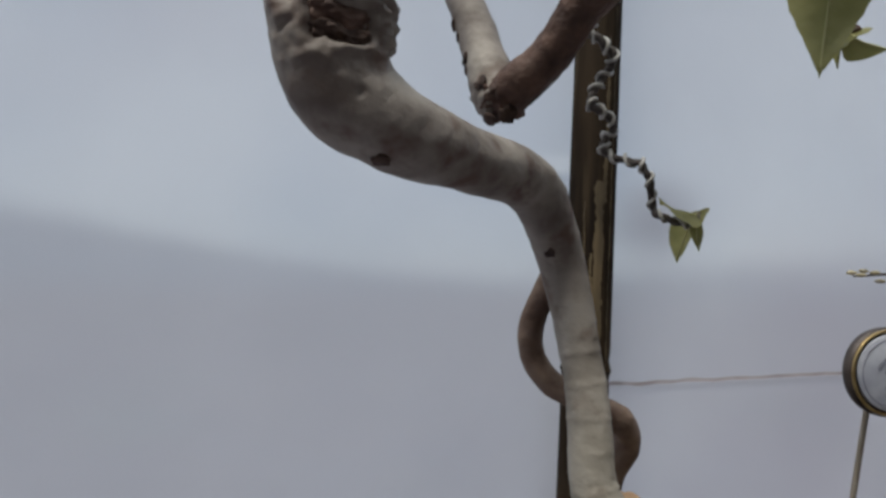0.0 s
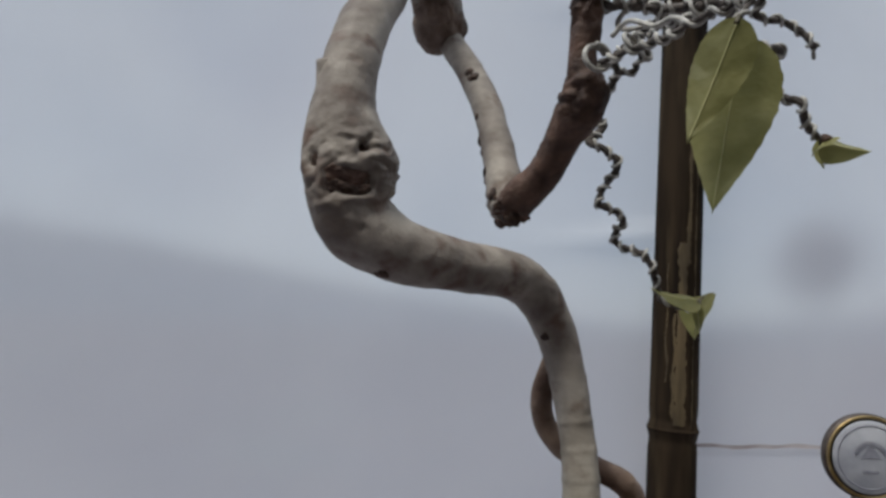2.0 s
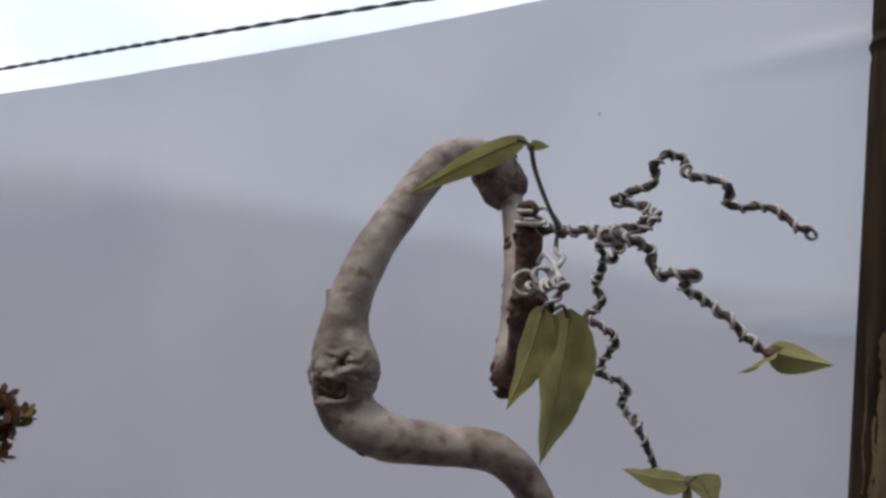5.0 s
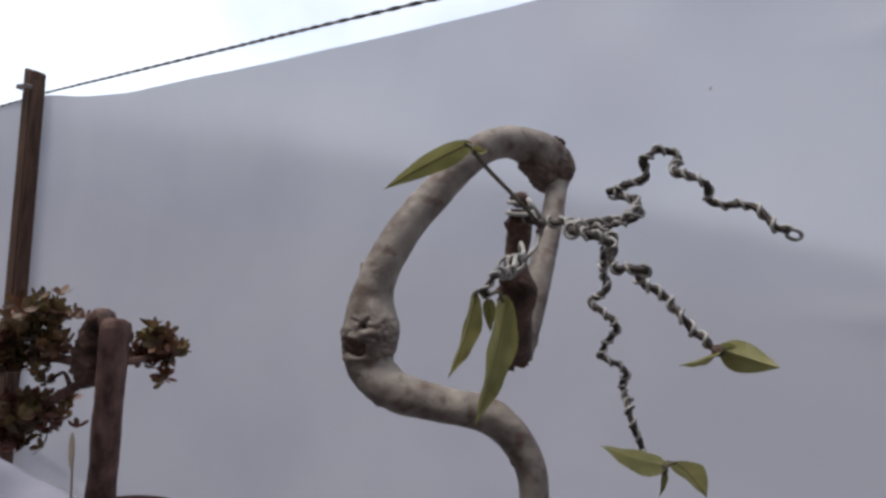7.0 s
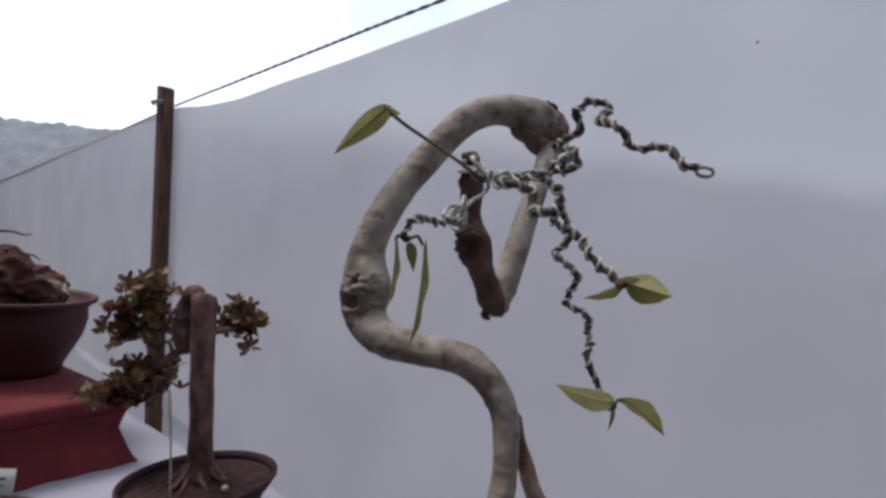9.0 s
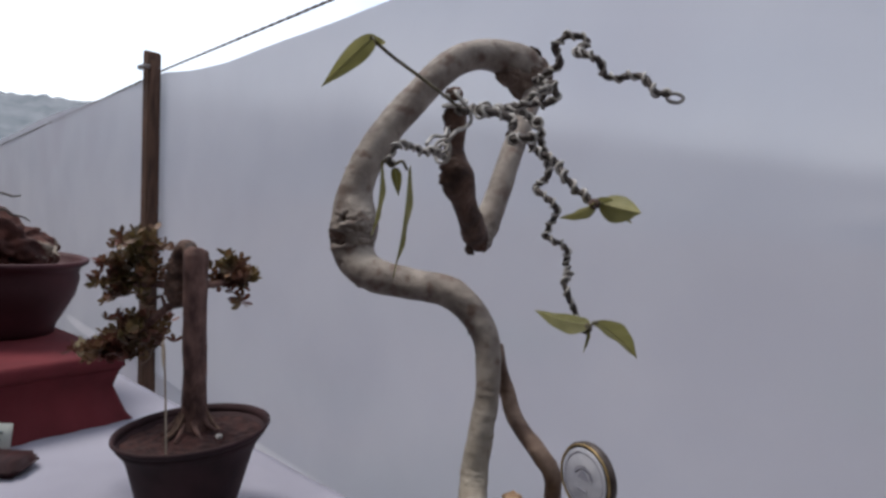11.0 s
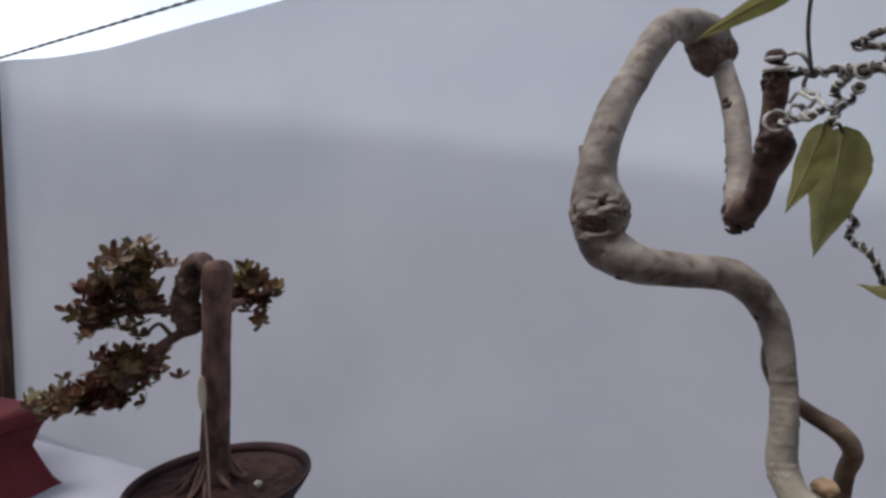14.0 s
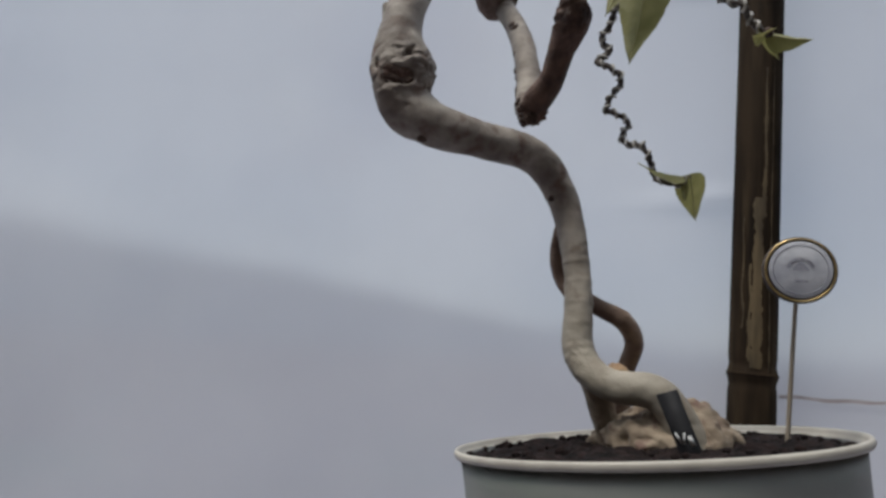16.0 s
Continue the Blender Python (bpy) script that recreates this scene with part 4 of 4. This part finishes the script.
peak = bmesh.new()
tri = [peak.verts.new(p) for p in ((-0.0055, -0.0005, 0.0053), (0.0055, -0.0005, 0.0053), (0.0016, 0.0055, 0.0053), (-0.0012, 0.0055, 0.0053))]
peak.faces.new(tri)
part("emblem_mound", peak, LID_INK, sign, smooth=False).matrix_basis = face_m
part("print_bar", slab((0.0085, 0.0016, 0.0003), 0, m=Matrix.Translation((0, -0.0078, 0.0051))), LID_INK, sign, smooth=False).matrix_basis = face_m
part("stick", tube([(0, 0, -0.01, 0.0013), (DISC.x * 0.5, DISC.y * 0.5 + 0.003, DISC.z * 0.5, 0.0013), (DISC.x, DISC.y + 0.006, DISC.z + 0.004, 0.0012)], 8, 6), STICK, sign)

# ---- the second bonsai in a black pot ----
SECOND = Vector((-0.51, 0.10, TABLE_TOP))
second_pot = thing("black_plant_pot", "black plastic plant pot with a flared rim", "pot", at=SECOND)


def slumped(bm):
    """Sink one side of the soft pot's rim a little; the foot stays flat."""
    for v in bm.verts:
        v.co.z += 0.12 * (0.38 * v.co.x + 0.92 * v.co.y) * min(1, max(0, v.co.z / 0.14))
    return bm


part("pot_body", slumped(lathe([(0.060, 0), (0.0625, 0.004), (0.087, 0.100), (0.094, 0.118), (0.098, 0.122), (0.104, 0.130), (0.102, 0.133), (0.096, 0.122), (0.088, 0.112)], 72)), BLACK_POT, second_pot)
part("rim", slumped(lathe([(0.1020, 0.1315), (0.105, 0.1325), (0.1095, 0.139), (0.1090, 0.1425), (0.1062, 0.1425), (0.1010, 0.134)], 72, ring=True)), BLACK_POT, second_pot)
second_soil = thing("pot_soil", "dry reddish-brown soil with fine roots in the black pot", "soil", kind="stuff", at=SECOND + Vector((0, 0, 0.124)))


def second_soil_place(u, v):
    a, r = 2 * math.pi * u, 0.0985 * v
    x, y = r * math.cos(a), r * math.sin(a)
    return (x, y, 0.11 * (0.38 * x + 0.92 * y) + 0.005 * noise.noise((x * 35, y * 35, 2)) + 0.003 * noise.noise((x * 120, y * 120, 7)) + 0.012 * max(0, 1 - math.hypot(x + 0.02, y) / 0.06))


bm = sheet(np.linspace(0, 1, 73), np.linspace(0, 1, 26), second_soil_place)
bmesh.ops.remove_doubles(bm, verts=bm.verts, dist=0.00005)
part("soil_surface", bm, node_material("brown_soil", (0.014, 0.005, 0.005), (0.052, 0.020, 0.017), 90, 6, 0.95, 1.0, 200), second_soil)

second = thing("second_bonsai", "small-leaved bonsai with a thick cut trunk and drooping branch", "bonsai", at=SECOND + Vector((-0.02, 0.002, 0.128)))
BASE2 = SECOND + Vector((-0.02, 0.002, 0.128))


def second_part(name, bm, material, label="", parent=None):
    for v in bm.verts:
        v.co -= BASE2
    return part(name, bm, material, parent or second, label)


second_part("trunk", tube([(-0.535, 0.103, 0.97, 0.026), (-0.532, 0.102, 1.0, 0.0205), (-0.524, 0.099, 1.06, 0.0168), (-0.517, 0.096, 1.11, 0.0172), (-0.508, 0.092, 1.18, 0.0166), (-0.501, 0.089, 1.245, 0.0178), (-0.500, 0.088, 1.262, 0.0165), (-0.501, 0.088, 1.267, 0.010)], 20, 10, 0.07, 40,
            dents=(((-0.500, 0.112, 1.105), 0.009, -0.008), ((-0.534, 0.082, 1.097), 0.009, -0.008), ((-0.498, 0.075, 1.17), 0.008, -0.004))), SECOND_BARK)
second_part("folded_stub", tube([(-0.503, 0.087, 1.246, 0.010), (-0.522, 0.078, 1.266, 0.0115), (-0.537, 0.070, 1.255, 0.0130), (-0.541, 0.067, 1.225, 0.0155), (-0.538, 0.068, 1.195, 0.0165), (-0.530, 0.072, 1.178, 0.010)], 24, 10, 0.16, 60, gnarls=(((-0.533, 0.071, 1.22), 0.05, 0.010),)), BROWN_BARK, "dark thick branch folded down beside the trunk")
for pts in ([(-0.535, 0.070, 1.20, 0.007), (-0.560, 0.045, 1.205, 0.006), (-0.590, 0.015, 1.20, 0.005), (-0.625, -0.015, 1.195, 0.003)],
            [(-0.535, 0.070, 1.185, 0.007), (-0.565, 0.040, 1.156, 0.006), (-0.610, 0.005, 1.112, 0.005), (-0.660, -0.035, 1.082, 0.004), (-0.705, -0.062, 1.074, 0.002)],
            [(-0.504, 0.096, 1.215, 0.006), (-0.515, 0.120, 1.215, 0.005), (-0.530, 0.148, 1.225, 0.003)],
            [(-0.590, 0.015, 1.20, 0.004), (-0.585, 0.012, 1.235, 0.003), (-0.575, 0.020, 1.262, 0.002)],
            [(-0.55, 0.052, 1.175, 0.003), (-0.575, 0.045, 1.185, 0.0025), (-0.58, 0.03, 1.172, 0.002)]):
    second_part("branch", tube(pts, 9, 6, 0.15, 80), SECOND_BARK)
for a in np.linspace(0, 6.28, 8)[:-1]:
    r1 = 0.022 + 0.005 * math.sin(a * 3)
    second_part("surface_root", tube([(-0.532 + 0.012 * math.cos(a), 0.102 + 0.012 * math.sin(a), 1.018, 0.007), (-0.532 + r1 * math.cos(a), 0.102 + r1 * math.sin(a), 1.000, 0.0045), (-0.532 + 0.045 * math.cos(a + 0.3), 0.102 + 0.045 * math.sin(a + 0.3), 0.984, 0.0022)], 8, 6, 0.15, 80), SECOND_BARK)


rng = random.Random(21)
for k in range(9):
    a = rng.uniform(0, 6.28)
    q = [(-0.53 + r * math.cos(a + 0.25 * math.sin(k + r * 60)), 0.102 + r * math.sin(a + 0.25 * math.sin(k + r * 60)), zz, 0.0028 - 0.012 * (r - 0.015)) for r, zz in ((0.013, 1.026), (0.026, 1.004), (0.036, 0.993), (0.046, 0.985))]
    second_part("thin_root", tube(q, 7, 6, 0.2, 90), ROOT_BARK)


def small_leaves(clumps, count, seed, material, size=(0.013, 0.020)):
    """Rosettes of small pointed leaves, spread over a few uneven clumps."""
    bm, rng = bmesh.new(), random.Random(seed)
    for c, spread, share in clumps:
        for _ in range(int(count * share)):
            p = Vector(c) + Vector([max(-1.5, min(1.5, rng.gauss(0, 0.55))) * s for s in spread])
            up = Vector((rng.uniform(-0.8, 0.8), rng.uniform(-0.8, 0.8), rng.uniform(0.2, 1))).normalized()
            side = up.orthogonal().normalized()
            ahead = up.cross(side)
            turn0 = rng.uniform(0, 6.28)
            for k in range(rng.randint(4, 6)):
                a = turn0 + k * 1.2
                out = (side * math.cos(a) + ahead * math.sin(a)) * 0.8 + up * rng.uniform(0.3, 0.9)
                out.normalize()
                across = out.cross(up).normalized()
                ln, wd = rng.uniform(*size), rng.uniform(0.0036, 0.0052)
                q = [p, p + out * ln * 0.42 + across * wd * 0.85, p + out * ln * 0.78 + across * wd * 0.9, p + out * ln,
                     p + out * ln * 0.78 - across * wd * 0.9, p + out * ln * 0.42 - across * wd * 0.85]
                v = [bm.verts.new(x) for x in (*q, p + out * ln * 0.6 - up * 0.0012)]
                for f in range(6):
                    bm.faces.new((v[f], v[(f + 1) % 6], v[6]))
    return bm


second_part("foliage", small_leaves((((-0.576, 0.018, 1.256), (0.030, 0.030, 0.022), 0.26), ((-0.592, 0.006, 1.214), (0.040, 0.040, 0.026), 0.42), ((-0.618, -0.010, 1.182), (0.026, 0.026, 0.018), 0.16)), 185, 1, SMALL_LEAF), SMALL_LEAF, "brownish-green small leaves in an upper pad")
second_part("foliage", small_leaves((((-0.598, 0.018, 1.130), (0.033, 0.033, 0.016), 0.36), ((-0.632, -0.010, 1.092), (0.040, 0.038, 0.017), 0.44), ((-0.678, -0.046, 1.070), (0.022, 0.022, 0.011), 0.12)), 210, 2, SMALL_LEAF), SMALL_LEAF, "brownish-green small leaves in a drooping pad")
second_part("foliage", small_leaves((((-0.528, 0.145, 1.225), (0.020, 0.028, 0.028), 1.0),), 52, 3, SMALL_LEAF), SMALL_LEAF, "small tuft of leaves beside the trunk")
second_part("foliage", small_leaves((((-0.700, -0.060, 1.078), (0.020, 0.020, 0.010), 1.0),), 12, 4, PALE_LEAF, (0.012, 0.02)), PALE_LEAF, "pale dried leaves at the branch tip")

stake = thing("wooden_plant_tag", "thin wooden stick with a flat pale tag in the black pot", "plant tag", at=(-0.439, 0.066, 0.98))
part("stick", tube([(0, 0, -0.02, 0.0014), (-0.002, -0.005, 0.07, 0.0013), (-0.0046, -0.011, 0.150, 0.0012)], 8, 6), STICK, stake)
blade = lump((0, 0, 0), (0.0072, 0.0012, 0.021), 0.03, 9, 3)
tagob = part("tag_blade", blade, STICK, stake, "flat oval pale wooden tag")
tagob.location, tagob.rotation_euler = (-0.0046, -0.012, 0.148), (radians(4), 0, radians(20))
pebble = part("pebble", lump((0, 0, 0), (0.0048, 0.0042, 0.0040), 0.35, 60, 3), PEBBLE)
pebble.location = (-0.474, 0.134, 0.9985)
tagged(pebble, "pale grey pebble on the soil of the black pot", "pebble")

# ---- the red-draped box with the glazed pot ----
A_DIR, B_DIR = Vector((-0.85, -0.527, 0)), Vector((0.527, -0.85, 0))
BOX_CORNER = Vector((-0.965, -0.028, TABLE_TOP))
box = thing("red_draped_box", "low display box draped in dark red cloth on the table", "display box", at=BOX_CORNER)


def draped(size_a, size_b, heights, flare, wrinkle):
    """A cloth skirt round a rectangle, closed on top; heights and flares from the foot up."""
    bm = bmesh.new()
    loop = []
    n = 60
    for k in range(n):
        loop.append((size_a * k / n, 0))
    for k in range(n):
        loop.append((size_a, size_b * k / n))
    for k in range(n):
        loop.append((size_a * (1 - k / n), size_b))
    for k in range(n):
        loop.append((0, size_b * (1 - k / n)))
    rings = []
    for z, f, wr in zip(heights, flare, wrinkle):
        ring = []
        for i, (a, b) in enumerate(loop):
            ca, cb = a - size_a / 2, b - size_b / 2
            grow = f + wr * (noise.noise((i * 0.16, z * 4, 1)) + 0.5 * noise.noise((i * 0.5, z * 9, 4)))
            p = A_DIR * (ca * (1 + 2 * grow / size_a) + size_a / 2) + B_DIR * (cb * (1 + 2 * grow / size_b) + size_b / 2)
            ring.append(bm.verts.new(p + Vector((0, 0, z))))
        rings.append(ring)
    m = len(loop)
    for r0, r1 in zip(rings[:-1], rings[1:]):
        for k in range(m):
            bm.faces.new((r0[k], r0[(k + 1) % m], r1[(k + 1) % m], r1[k]))
    bm.faces.new(rings[-1])
    return bm


part("drape", draped(0.46, 0.50, (0.001, 0.015, 0.04, 0.07, 0.085, 0.10, 0.108), (0.022, 0.012, 0.002, -0.008, -0.004, 0.0, 0.004), (0.008, 0.007, 0.005, 0.004, 0.003, 0.002, 0.001)), RED_CLOTH, box)
part("lid_drape", draped(0.46, 0.50, (0.109, 0.112, 0.128, 0.136, 0.140), (0.004, 0.008, 0.006, 0.004, -0.004), (0.001, 0.002, 0.002, 0.001, 0.0005)), RED_CLOTH, box, "red cloth over the box lid")

THIRD = Vector((-1.15, -0.265, TABLE_TOP + 0.140))
third = thing("glazed_pot", "dark brown-red glazed bonsai pot with a lipped rim", "pot", at=THIRD)
part("pot_body", lathe([(0.080, 0.0), (0.090, 0.003), (0.094, 0.02), (0.110, 0.05), (0.128, 0.085), (0.136, 0.120), (0.134, 0.140), (0.139, 0.150), (0.152, 0.158), (0.153, 0.166), (0.147, 0.168), (0.138, 0.160), (0.130, 0.140)], 72), GLAZED_POT, third)
part("rim_mark", slab((0.05, 0.003, 0.004), 0.001, m=Matrix.Rotation(radians(55), 4, "Z") @ Matrix.Translation((0, -0.133, 0.100))), PEBBLE, third, "pale worn mark on the glaze")
rock = part("rock_mound", lump((-0.012, -0.022, 0.045), (0.100, 0.092, 0.074), 0.40, 8, 5, flat=-0.01), ROCK)
rock.location = THIRD + Vector((0, 0, 0.135))
tagged(rock, "reddish mossy rock mound heaped in the glazed pot", "rock")
twigs = thing("bare_twigs", "thin bare grey twigs rising from the rock mound", "plant", at=THIRD + Vector((0, 0, 0.2)))
for pts in ([(-0.02, -0.07, 0.0, 0.004), (-0.03, -0.06, 0.05, 0.0034), (0.0, -0.03, 0.062, 0.003), (0.006, -0.01, 0.068, 0.003), (0.01, 0.005, 0.058, 0.0028), (0.015, 0.025, 0.055, 0.0022), (0.018, 0.040, 0.046, 0.0012)],
            [(-0.03, -0.08, 0.0, 0.004), (-0.04, -0.08, 0.07, 0.0034), (-0.02, -0.05, 0.098, 0.003), (-0.01, -0.02, 0.102, 0.0026), (0.0, 0.0, 0.097, 0.0024), (0.0, 0.018, 0.100, 0.0015)]):
    part("twig", tube(pts, 8, 8, 0.35, 90), TWIG, twigs)

board = thing("wooden_stand", "small dark wooden stand board lying on the table", "stand", at=(-0.756, -0.232, TABLE_TOP + 0.002))
plank = slab((0.075, 0.20, 0.024), 0.010)
plank_ob = part("plank", plank, DARK_WOOD, board)
plank_ob.rotation_euler = (0, 0, radians(-20))
card = thing("name_card", "small pale card on a thin stake behind the wooden stand", "card", at=(-0.806, -0.212, TABLE_TOP + 0.003))
part("card_sheet", slab((0.0012, 0.062, 0.052), 0.0003), CARD, card).rotation_euler = (0, radians(-12), radians(-12))
for k in range(3):
    part("text_bar", slab((0.0006, 0.035 - 0.006 * k, 0.005), 0, m=Matrix.Translation((0.0011, 0.0, 0.034 - 0.012 * k))), CARD_INK, card).rotation_euler = (0, radians(-12), radians(-12))
part("card_stake", tube([(-0.004, 0.004, 0.0, 0.0026), (-0.014, -0.006, 0.06, 0.0026), (-0.026, -0.022, 0.125, 0.0022)], 8, 4), ROOT_BARK, card, "thin pale stake")

# ---- a neighbouring potted shrub, of which only a branch tip comes into view ----
SHRUB = Vector((0.72, 0.60, TABLE_TOP))
shrub_pot = thing("clay_pot", "small brown clay pot at the end of the table", "pot", at=SHRUB)
part("pot_body", lathe([(0.06, 0), (0.063, 0.003), (0.08, 0.10), (0.084, 0.102), (0.085, 0.118), (0.078, 0.118), (0.074, 0.10), (0.02, 0.098)], 40), GLAZED_POT, shrub_pot)
shrub = thing("small_shrub", "thin grey shrub with small dry leaves at a branch tip", "plant", at=SHRUB + Vector((0, 0, 0.098)))
part("stem", tube([(0, 0, 0, 0.006), (-0.01, 0.02, 0.12, 0.005), (-0.04, 0.04, 0.24, 0.004), (-0.10, 0.06, 0.31, 0.003), (-0.20, 0.08, 0.325, 0.002), (-0.262, 0.095, 0.322, 0.001)], 9, 8, 0.1, 40), TWIG, shrub)
tip_bm, rng = bmesh.new(), random.Random(12)
for k in range(16):
    p = Vector((-0.262 + 0.012 * k * 0.55, 0.095 - 0.002 * k, 0.323 + 0.002 * math.sin(k)))
    lump(p + Vector((rng.uniform(-0.004, 0.004), rng.uniform(-0.006, 0.006), rng.uniform(-0.007, 0.008))), (0.006, 0.0035, 0.0025), 0.4, 70 + k, 2, tip_bm)
part("dry_leaf_tip", tip_bm, PALE_LEAF, shrub, "small curled dry leaves")
